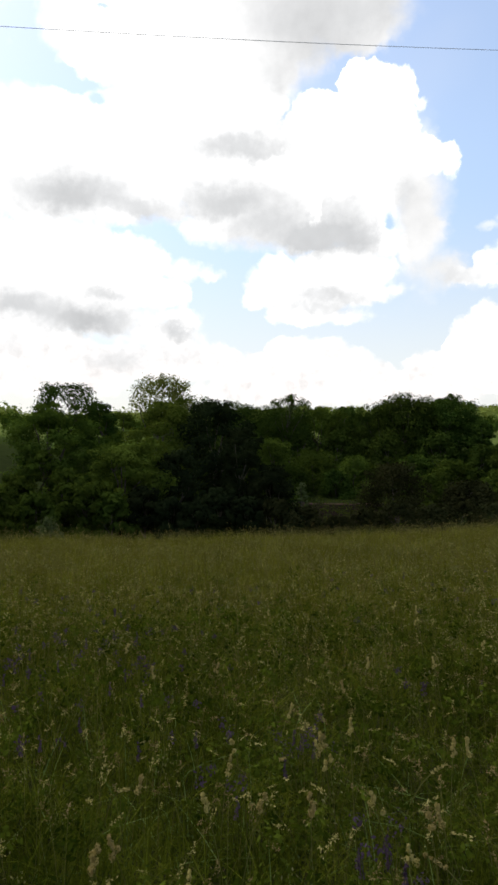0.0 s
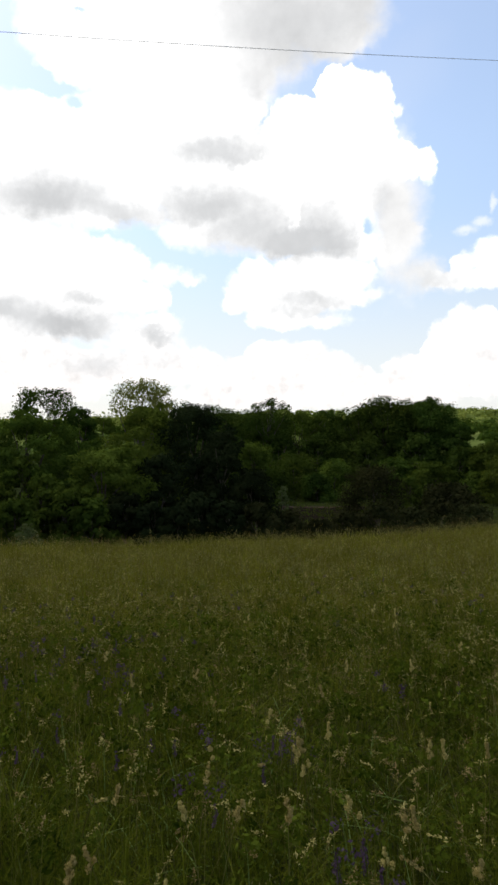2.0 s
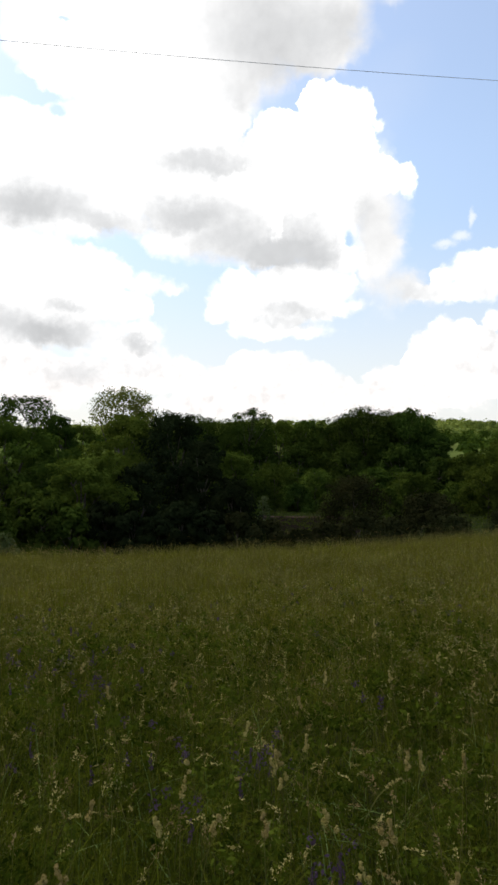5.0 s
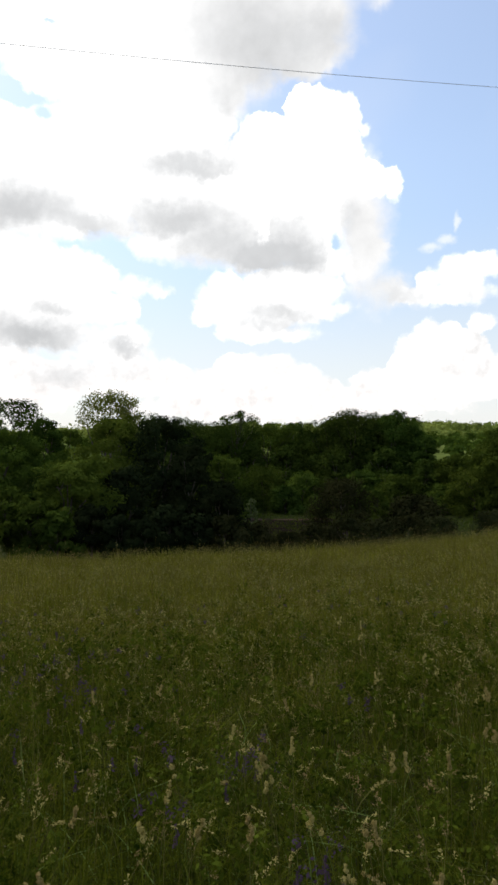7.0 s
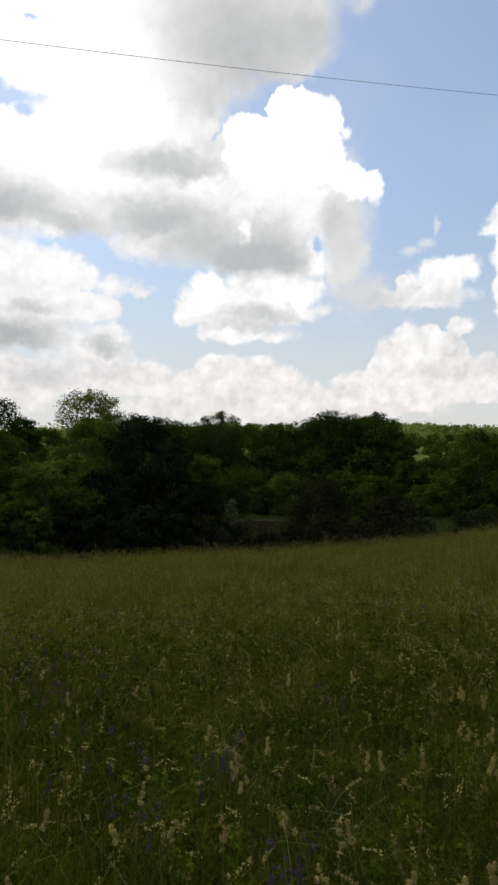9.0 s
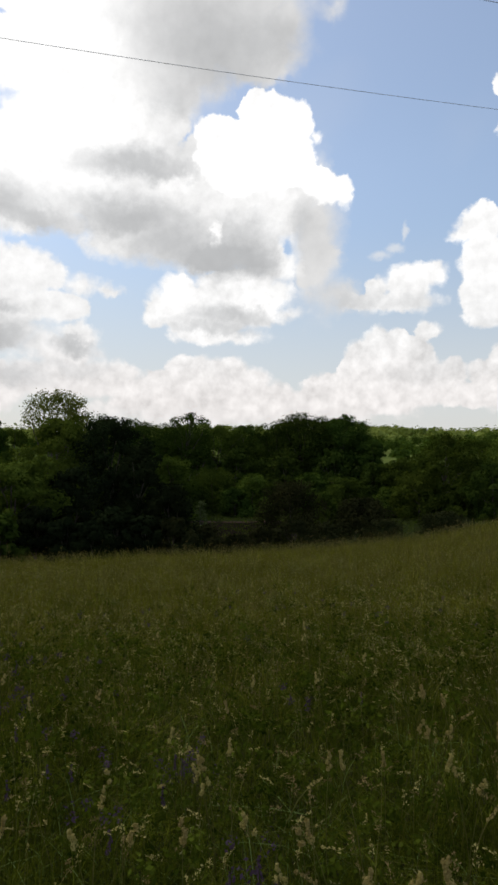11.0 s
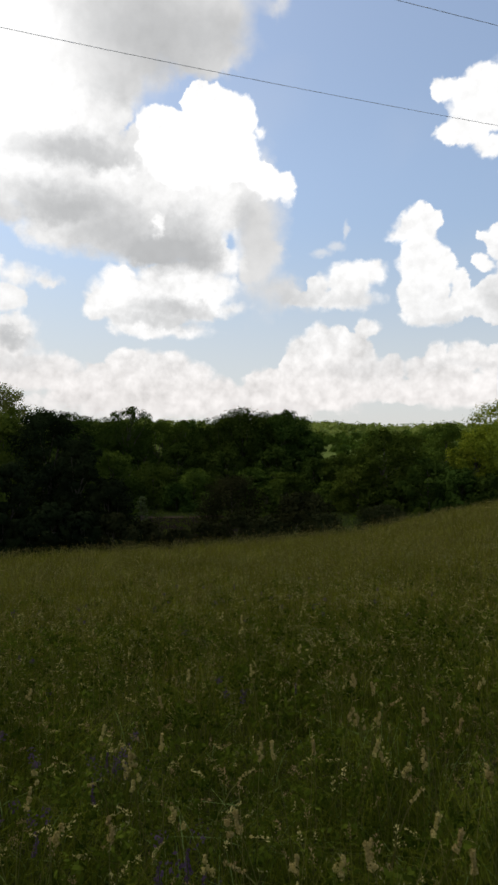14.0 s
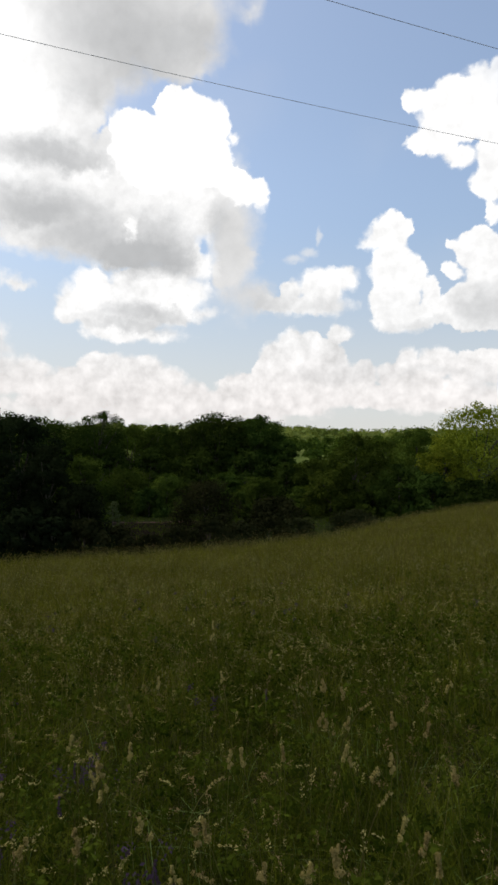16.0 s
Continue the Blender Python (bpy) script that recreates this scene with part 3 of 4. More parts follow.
# near trees on the slope below the brow
tree(-17.4, 48, 2.9, 6.4, LEAF_MID, "spreading mid-green broadleaf tree with layered boughs", lobes=34, leaves=39585, squash=0.55, low=0.04, leaf=0.10)
tree(-20.6, 45, -3.2, 3.6, LEAF_MID, "low mid-green shrub at the meadow's edge", "bush", 12, 11340, 0.10, low=0.0, kind="shrub")
tree(-11.3, 45, -0.2, 5.6, LEAF_LIGHT, "light green young tree with soft drooping boughs", lobes=26, leaves=30450, squash=0.6, low=0.02, leaf=0.10)
tree(-14.6, 42, -4, 3.6, LEAF_MID, "low leafy shrub at the foot of the trees", "bush", 12, 11340, 0.10, low=0.0, kind="shrub")
tree(-17.9, 38, -7.2, 1.6, LEAF_SAGE, "small grey-green shrub behind the meadow's brow", "bush", 8, 3402, 0.06, low=0.0, kind="shrub")
tree(-7.6, 54, 3.7, 6, LEAF_LIGHT, "tall light green tree beside a dark cedar", lobes=30, leaves=36540, squash=0.6, low=0.05, leaf=0.10)
tree(-3.4, 51, 3.8, 6.4, LEAF_CEDAR_SHADE, "tall very dark evergreen tree with dense foliage", "column", 34, 36855, 0.09, low=0.02)
# shade under the trees painted as near-black leaves
tree(-6.6, 45, -1, 4.2, LEAF_CEDAR_SHADE, "broad shrub under the trees, their shade put into its leaf colour", "bush", 18, 17010, 0.10, low=0.0, kind="shrub")
tree(-0.6, 48, 1, 4.6, LEAF_CEDAR_SHADE, "dark bushy evergreen tree", "column", 24, 25515, 0.09, low=0.0)
tree(2, 46, -2.6, 4.4, LEAF_CEDAR_SHADE, "low dark rounded evergreen shrub", "bush", 20, 19845, 0.09, low=0.0, kind="shrub")
# two more low shrubs whose leaf colour holds the trees' shade
tree(-9.6, 42, -4.6, 3.4, LEAF_CEDAR_SHADE, "shrub below taller trees, darkened by shade in its leaf colour", "bush", 12, 11340, 0.10, low=0.0, kind="shrub")
tree(-2.6, 42, -4.8, 3.6, LEAF_CEDAR_SHADE, "tangled shrub behind the meadow, shade put into its leaf colour", "bush", 12, 11340, 0.10, low=0.0, kind="shrub")
# old oaks and the far row
tree(-16.2, 84, 4.9, 8.4, LEAF_DARK, "old oak with an open dark crown and gaps", lobes=20, leaves=13000, leaf=0.14, low=0.5, inner=0.7, open_crown=True)
tree(-13.4, 86, 3, 4.4, LEAF_DARK, "dark oak with a ragged crown", lobes=16, leaves=8000, leaf=0.16, low=0.3)
tree(-11.6, 92, 2.3, 5, LEAF_MID, "mid-green tree in the far row", lobes=16, leaves=8000, leaf=0.16)
tree(-8, 76, 5.6, 6.6, LEAF_PALE, "pale feathery tree with a thin see-through crown", lobes=40, leaves=9500, leaf=0.13, low=0.6, squash=0.8, inner=0.8)
tree(-4.2, 98, 3.6, 12.2, LEAF_DARK, "dark broadleaf tree in the far row", lobes=26, leaves=19200, leaf=0.15)
tree(-0.2, 104, 3.2, 10.8, LEAF_DARK, "dark broadleaf tree in the far row", lobes=26, leaves=19200, leaf=0.15)
tree(3, 108, 2.9, 10.8, LEAF_DARK, "dark broadleaf tree in the far row", lobes=26, leaves=19200, leaf=0.15)
tree(3.8, 100, 3.85, 6.6, LEAF_DARK, "tree with a sparse top showing sky", lobes=18, leaves=7500, leaf=0.14, low=0.5, inner=0.8)
tree(6.4, 106, 2.9, 9.5, LEAF_MID, "mid-green tree in the far row", lobes=24, leaves=19200, leaf=0.15)
tree(8.8, 110, 2.8, 6.8, LEAF_DARK, "narrow dark tree in the far row", lobes=18, leaves=14400, leaf=0.15)
tree(10.4, 118, 2, 9.5, LEAF_LIGHT, "lighter green tree behind the far row", lobes=18, leaves=14400, leaf=0.15)
tree(11.9, 104, 3, 8.9, LEAF_DARK, "dark oak on the edge of a large group", lobes=24, leaves=19200, leaf=0.15)
tree(14, 102, 4, 10.8, LEAF_DARK, "tall dark oak with a bumpy crown", lobes=34, leaves=26400, leaf=0.15)
tree(16.6, 104, 3.6, 9.5, LEAF_DARK, "tall dark oak with a bumpy crown", lobes=30, leaves=24000, leaf=0.15)
tree(17.9, 101, 3.75, 8.6, LEAF_DARK, "tall dark oak with a bumpy crown", lobes=34, leaves=26400, leaf=0.15)
tree(20.5, 98, 1.5, 4.2, LEAF_DARK, "dark oak with a bumpy crown", lobes=22, leaves=11200, leaf=0.16)
# thickets in the hollow
tree(2.2, 80, -0.15, 7, LEAF_MID, "rounded mid-green thicket tree", "bush", 24, 12800, 0.14, low=0.0, kind="shrub")
tree(6, 92, -1.1, 8.4, LEAF_MID, "broad green thicket in the hollow", "bush", 26, 12800, 0.14, low=0.0, kind="shrub")
tree(9.6, 86, -1.7, 5.4, LEAF_LIGHT, "light green forked shrub", "bush", 22, 8800, 0.14, low=0.0, kind="shrub")
tree(8, 84, -3, 4.4, LEAF_DARK, "dark shrub in the hollow", "bush", 14, 6400, 0.14, low=0.0, kind="shrub")
tree(13.2, 70, -2.2, 7, LEAF_BROWN, "rounded brownish shrub with fine twigs", "bush", 26, 14400, 0.10, low=0.0, kind="shrub")
tree(16.3, 74, -3.3, 2.8, LEAF_LIGHT, "small bright green shrub", "bush", 12, 4800, 0.12, low=0.0, kind="shrub")
tree(18, 84, -2, 6.6, LEAF_MID, "green thicket below the oaks", "bush", 20, 10400, 0.14, low=0.0, kind="shrub")
tree(19.6, 72, -3.7, 6, LEAF_BROWN, "dark brownish thicket in the hollow", "bush", 20, 10400, 0.12, low=0.0, kind="shrub")
tree(22.4, 80, -2.8, 6.4, LEAF_MID, "green thicket below the oaks", "bush", 20, 10400, 0.14, low=0.0, kind="shrub")
tree(4.9, 68, -4.2, 1.5, LEAF_SAGE, "small pale shrub on the bank", "bush", 8, 1920, 0.09, low=0.0, kind="shrub")
# the wood's edge to the east
tree(23, 86, -0.2, 5.6, LEAF_MID, "dark green tree at the wood's edge", lobes=22, leaves=11200, leaf=0.16)
tree(24.6, 76, -1.2, 5.6, LEAF_LIGHT, "green tree at the wood's edge", lobes=20, leaves=10400, leaf=0.14, low=0.0)
tree(27, 76, 2.2, 6.6, LEAF_MID, "dark domed tree at the wood's edge", lobes=28, leaves=14400, leaf=0.14, low=0.03)
tree(29.6, 82, 1.9, 6.4, LEAF_LIGHT, "green tree at the wood's edge", lobes=24, leaves=12800, leaf=0.14, low=0.03)
tree(32.3, 76, 2.85, 6.6, LEAF_LIGHT, "green tree at the wood's edge", lobes=26, leaves=14400, leaf=0.14, low=0.03)
tree(30.8, 70, -0.6, 5, LEAF_DARK, "dark tree at the wood's edge", lobes=20, leaves=10400, leaf=0.13, low=0.0)
tree(33.4, 68, -1.2, 5, LEAF_DARK, "dark shrub under the wood's edge", "bush", 20, 10400, 0.12, low=0.0, kind="shrub")
tree(34.6, 71, 2, 4.8, LEAF_YELLOW, "yellow-green sunlit young tree", lobes=20, leaves=9600, leaf=0.12, low=0.2)
tree(37.6, 70, 4.85, 7.6, LEAF_YELLOW, "tall yellow-green tree with an airy top", lobes=36, leaves=14400, leaf=0.12, low=0.25, inner=0.3)
tree(42.5, 74, 4, 8, LEAF_YELLOW, "tall yellow-green tree with an airy top", lobes=30, leaves=12800, leaf=0.13, low=0.2)
tree(36.4, 67, -1.8, 5.4, LEAF_DARK, "dark shrub under the yellow-green trees", "bush", 20, 10400, 0.12, low=0.0, kind="shrub")
tree(40, 70, -1.2, 6, LEAF_DARK, "dark shrub under the yellow-green trees", "bush", 20, 9600, 0.12, low=0.0, kind="shrub")
tree(26.8, 60, -4.8, 4.4, LEAF_BROWN, "low dark rounded shrub in the rough grass", "bush", 18, 9600, 0.09, low=0.0, kind="shrub")
tree(30, 58, -4.9, 1.1, LEAF_LIGHT, "small bright shrub at the field's edge", "bush", 8, 2835, 0.06, low=0.0, kind="shrub")
# low growth along the foot of the near trees, some with shade as cedar-dark leaves
for _az, _r, _el, _w, _m in ((-22.5, 40, -4.6, 3.0, LEAF_MID), (-19.0, 41, -5.0, 2.8, LEAF_MID), (-16.4, 43, -2.6, 3.4, LEAF_MID), (-12.4, 41, -5.2, 2.8, LEAF_MID), (-7.4, 41, -5.6, 2.8, LEAF_CEDAR_SHADE),
                            (-4.8, 40, -6.0, 2.6, LEAF_CEDAR_SHADE), (-0.4, 41, -5.4, 3.0, LEAF_CEDAR_SHADE), (2.6, 42, -5.8, 2.8, LEAF_BROWN), (-18.4, 46, -1.0, 4.0, LEAF_MID), (-8.8, 47, 0.0, 4.0, LEAF_LIGHT)):
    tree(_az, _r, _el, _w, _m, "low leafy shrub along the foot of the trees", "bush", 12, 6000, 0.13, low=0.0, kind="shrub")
# undergrowth that closes the hollow
for _az, _r, _el, _w, _m in ((11.4, 88, -2.6, 5.0, LEAF_MID), (14.8, 90, -1.6, 6.0, LEAF_MID), (3.8, 86, -2.6, 5.0, LEAF_DARK), (0.0, 84, 0.4, 6.0, LEAF_DARK),
                            (-5.5, 84, 1.0, 7.0, LEAF_DARK), (-12.5, 80, 0.2, 6.0, LEAF_MID), (17.0, 96, 0.6, 7.0, LEAF_DARK), (20.6, 88, -0.6, 6.4, LEAF_DARK),
                            (12.6, 96, 0.2, 7.0, LEAF_DARK), (8.0, 100, 0.6, 7.0, LEAF_DARK), (4.4, 100, 0.8, 7.0, LEAF_DARK), (25.4, 86, 0.0, 4.6, LEAF_MID),
                            (28.4, 74, -2.2, 4.6, LEAF_MID), (35.0, 74, 0.2, 5.0, LEAF_MID)):
    tree(_az, _r, _el, _w, _m, "leafy undergrowth shrub filling the hollow", "bush", 20, 6000, 0.2, low=0.0, kind="shrub")
# brambles along the near side of the bare bank
for _az, _r, _el, _w in ((5.4, 52, -6.4, 3.2), (8.2, 50, -7.2, 3.0), (10.8, 53, -6.5, 3.4), (13.6, 52, -5.8, 3.6), (16.4, 54, -6.0, 3.4), (19.0, 56, -5.6, 3.6), (21.6, 58, -5.6, 3.4)):
    tree(_az, _r, _el, _w, LEAF_BROWN, "low dark bramble thicket", "bush", 12, 3000, 0.12, low=0.0, kind="shrub")


def far_woods():
    """Wooded hills: hundreds of distant crowns in one sheet of foliage."""
    gen = np.random.default_rng(5)
    pieces = []
    for count, r0, r1, size, leaf, per in ((320, 150, 420, 3.2, 0.75, 70), (900, 420, 1180, 6.5, 1.9, 30)):
        c, rad = [], []
        for k in range(count):
            az, r = gen.uniform(-34, 48), math.sqrt(gen.uniform(r0 * r0, r1 * r1))
            p = spot(az, r)
            w = size * gen.uniform(0.7, 1.3)
            for q in range(3):
                c.append((p.x + gen.normal(0, w * 0.6), p.y + gen.normal(0, w * 0.6), p.z + gen.uniform(0.1, 1.1) * w))
                rad.append(w * gen.uniform(0.6, 1.0))
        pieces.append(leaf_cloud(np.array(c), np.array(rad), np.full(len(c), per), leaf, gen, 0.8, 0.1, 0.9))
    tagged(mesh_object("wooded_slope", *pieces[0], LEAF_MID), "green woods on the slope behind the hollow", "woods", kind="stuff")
    # sunlight and haze are in the pale leaf colour here
    tagged(mesh_object("far_woods", *pieces[1], LEAF_FAR_LIT), "green woods on distant hills, sunlight and haze put into their colour", "woods", kind="stuff")


far_woods()

# ---- overhead wires ----
def overhead_wire(near, label):
    """A wire along the field track, square to az -4, sagging between poles out of sight."""
    turn = radians(4.13)
    side, ahead = Vector((math.cos(turn), math.sin(turn), 0)), Vector((-math.sin(turn), math.cos(turn), 0))
    path = []
    for k in range(61):
        s = -30 + k
        path.append(ahead * near + side * s + Vector((0, 0, EYE + 6.45 + 0.00033 * s + 0.0018 * s * s)))
    v, f = tube(path, [0.0042] * len(path), 6)
    return tagged(mesh_object("overhead_wire", v, f, WIRE), label, "wire", "overhead wires")


overhead_wire(10.195, "thin grey overhead wire strung across the meadow")
overhead_wire(7.72, "thin grey overhead wire strung across the meadow")


# ---- the meadow ----
def blades(az0, az1, r0, r1, per_m2, tall, wide, gen, joints=3, lean=0.35, tuft=0.07, each=14, beyond=5):
    """Bent tapering grass blades in tufts over a sector of the meadow."""
    n = int(per_m2 * 0.5 * radians(az1 - az0) * (r1 * r1 - r0 * r0)) // each
    r = np.sqrt(gen.uniform(r0 * r0, r1 * r1, n))
    a = np.radians(gen.uniform(az0, az1, n))
    x, y, vigour = np.repeat(r * np.sin(a), each), np.repeat(r * np.cos(a), each), np.repeat(gen.uniform(0.65, 1.25, n), each)
    n *= each
    off = gen.normal(0, tuft, (n, 2))
    x, y = x + off[:, 0], y + off[:, 1]
    r, a = np.hypot(x, y), np.arctan2(x, y)
    keep = r < np.interp(np.degrees(a), BROW_AZ, BROW_R) + beyond
    x, y, off, vigour = x[keep], y[keep], off[keep], vigour[keep]
    n = len(x)
    patch = 0.86 + 0.20 * np.sin(x * 1.7 + 2 * np.sin(y * 0.8)) * np.sin(y * 1.3 + 0.6 * x) + 0.16 * np.sin(x * 5.1 + 1.7 * np.sin(y * 2.9)) * np.sin(y * 4.3 - 1.1 * x)
    h = tall * patch * vigour * gen.uniform(0.5, 1.15, n)
    turn = np.arctan2(off[:, 1], off[:, 0]) + gen.normal(0, 0.9, n)
    d = np.stack([np.cos(turn), np.sin(turn), np.zeros(n)], 1)
    spin = gen.uniform(0, 2 * math.pi, n)
    side = np.stack([np.cos(spin), np.sin(spin), np.zeros(n)], 1)
    w = wide * gen.uniform(0.6, 1.3, n)
    bow = lean * gen.uniform(0.1, 1.5, n) ** 1.5
    foot = np.stack([x, y, land(x, y) - 0.02], 1)
    rings = []
    for k in range(joints + 1):
        u = k / joints
        p = foot + d * (h * bow * u * u)[:, None]
        p[:, 2] += h * (u - 0.35 * bow * u * u)
        half = (w * (1 - u) ** 0.7 * 0.5)[:, None]
        if k < joints:
            rings += [p - side * half, p + side * half]
        else:
            rings.append(p)
    verts = np.stack(rings, 1).reshape(-1, 3)
    per = 2 * joints + 1
    base = (np.arange(n) * per)[:, None]
    tris = []
    for k in range(joints - 1):
        tris += [[2 * k, 2 * k + 1, 2 * k + 3], [2 * k, 2 * k + 3, 2 * k + 2]]
    tris.append([2 * joints - 2, 2 * joints - 1, 2 * joints])
    faces = (base[:, :, None] + np.array(tris)[None]).reshape(-1, 3)
    return verts, faces


def rough(az0, az1, r0, r1, per_m2, gen):
    """Tufts below the brow."""
    return blades(az0, az1, r0, r1, per_m2, 0.5, 0.06, gen, 2, 0.6, 0.25, 6, 90)


def joined(pieces):
    verts, faces, at = [], [], 0
    for v, f in pieces:
        verts.append(v)
        faces.append(f + at)
        at += len(v)
    return np.vstack(verts), np.vstack(faces)


def seed_heads(x, y, tall, gen, size, spikelets, loose):
    """Stems with lumpy heads of small spikelets: corners and faces of stems, then of heads."""
    n = len(x)
    turn = gen.uniform(0, 2 * math.pi, n)
    d = np.stack([np.cos(turn), np.sin(turn), np.zeros(n)], 1)
    h = tall * gen.uniform(0.8, 1.2, n)
    bow = gen.uniform(0.05, 1.05, n) ** 1.3
    foot = np.stack([x, y, land(x, y) - 0.02], 1)

    def along(u):
        p = foot + d * (h * bow * u ** 2.5)[:, None]
        p[:, 2] += h * (u - 0.25 * bow * u ** 3)
        return p

    side = np.stack([np.cos(turn + 1.3), np.sin(turn + 1.3), np.zeros(n)], 1)
    w = (0.0016 * size / 0.05)
    rows = [along(u) for u in (0.0, 0.5, 0.8, 1.0)]
    sv = np.stack([q for p in rows for q in (p - side * w, p + side * w)], 1).reshape(-1, 3)
    quads = np.array([[0, 1, 3, 2], [2, 3, 5, 4], [4, 5, 7, 6]])
    sf = (np.arange(n)[:, None, None] * 8 + quads[None]).reshape(-1, 4)
    tip, low = rows[3], along(0.9)
    axis = tip - low
    axis /= np.linalg.norm(axis, axis=1)[:, None]
    k = spikelets
    u = gen.random((n, k))
    lump = np.floor(u * 4) / 4 + 0.5 * (u * 4 - np.floor(u * 4)) / 4
    long = size * gen.uniform(0.7, 1.5, n)
    c = tip[:, None] + axis[:, None] * ((lump - 0.6) * long[:, None] * 2.2)[..., None]
    off = gen.normal(0, 1, (n, k, 3))
    off[..., 2] *= 0.5
    spread = loose * long[:, None] * (1.05 - 0.75 * u)
    c = c + off * spread[..., None] * 0.55
    t = axis[:, None] * 0.7 + off * 0.5 + gen.normal(0, 0.35, (n, k, 3))
    t /= np.linalg.norm(t, axis=2)[..., None]
    b = np.cross(t, gen.normal(0, 1, (n, k, 3)))
    b /= np.linalg.norm(b, axis=2)[..., None]
    s = (long[:, None] * 0.17 * gen.uniform(0.7, 1.3, (n, k)))[..., None]
    hv = np.stack([c - t * s, c + b * s * 0.42, c + t * s, c - b * s * 0.42], 2).reshape(-1, 3)
    hf = np.arange(len(hv)).reshape(-1, 4)
    return (sv, sf), (hv, hf)


def panicles(x, y, tall, gen, reach, spikelets, grain):
    """Nodding stems whose drooping side branches carry single spikelets: corners and faces of stems, then of spikelets."""
    n, k = len(x), spikelets
    turn = gen.uniform(0, 2 * math.pi, n)
    d = np.stack([np.cos(turn), np.sin(turn), np.zeros(n)], 1)
    h = tall * gen.uniform(0.75, 1.2, n)
    bow = gen.uniform(0.15, 0.8, n)
    foot = np.stack([x, y, land(x, y) - 0.02], 1)

    def along(u):
        u = np.asarray(u)
        u = u[..., None] if u.ndim else u
        shape = (n,) if np.ndim(u) == 0 else u.shape[:-1]
        hh, bb = (h, bow) if np.ndim(u) == 0 else (h[:, None], bow[:, None])
        w = u if np.ndim(u) == 0 else u[..., 0]
        p = (foot if np.ndim(u) == 0 else foot[:, None]) + (d if np.ndim(u) == 0 else d[:, None]) * (hh * bb * w ** 3 * 0.6)[..., None] * np.ones((*shape, 1))
        p[..., 2] += hh * (w - 0.3 * bb * w ** 4)
        return p

    side = np.stack([-np.sin(turn), np.cos(turn), np.zeros(n)], 1) * (grain * 0.10)
    rows = [along(u) for u in (0.3, 0.6, 0.8, 1.0)]
    sv = np.stack([q for p in rows for q in (p - side, p + side)], 1).reshape(-1, 3)
    sf = (np.arange(n)[:, None, None] * 8 + np.array([[0, 1, 3, 2], [2, 3, 5, 4], [4, 5, 7, 6]])[None]).reshape(-1, 4)
    u = gen.uniform(0.74, 1.0, (n, k))
    out = gen.normal(0, 1, (n, k, 3)) * np.array((1, 1, 0.35))
    c = along(u) + out * (reach * (1.15 - u) * 3.2)[..., None]
    c[..., 2] -= reach * gen.uniform(0.0, 0.6, (n, k))
    t = out * 0.5 + np.array((0, 0, -0.8)) + gen.normal(0, 0.4, (n, k, 3))
    t /= np.linalg.norm(t, axis=2)[..., None]
    b = np.cross(t, gen.normal(0, 1, (n, k, 3)))
    b /= np.linalg.norm(b, axis=2)[..., None]
    s = (grain * gen.uniform(0.7, 1.35, (n, k)))[..., None]
    hv = np.stack([c - t * s, c + b * s * 0.38, c + t * s, c - b * s * 0.38], 2).reshape(-1, 3)
    return (sv, sf), (hv, np.arange(len(hv)).reshape(-1, 4))


def scatter(az0, az1, r0, r1, per_m2, gen):
    n = int(per_m2 * 0.5 * radians(az1 - az0) * (r1 * r1 - r0 * r0))
    r = np.sqrt(gen.uniform(r0 * r0, r1 * r1, n))
    a = np.radians(gen.uniform(az0, az1, n))
    keep = r < np.interp(np.degrees(a), BROW_AZ, BROW_R) + 2
    return (r * np.sin(a))[keep], (r * np.cos(a))[keep]


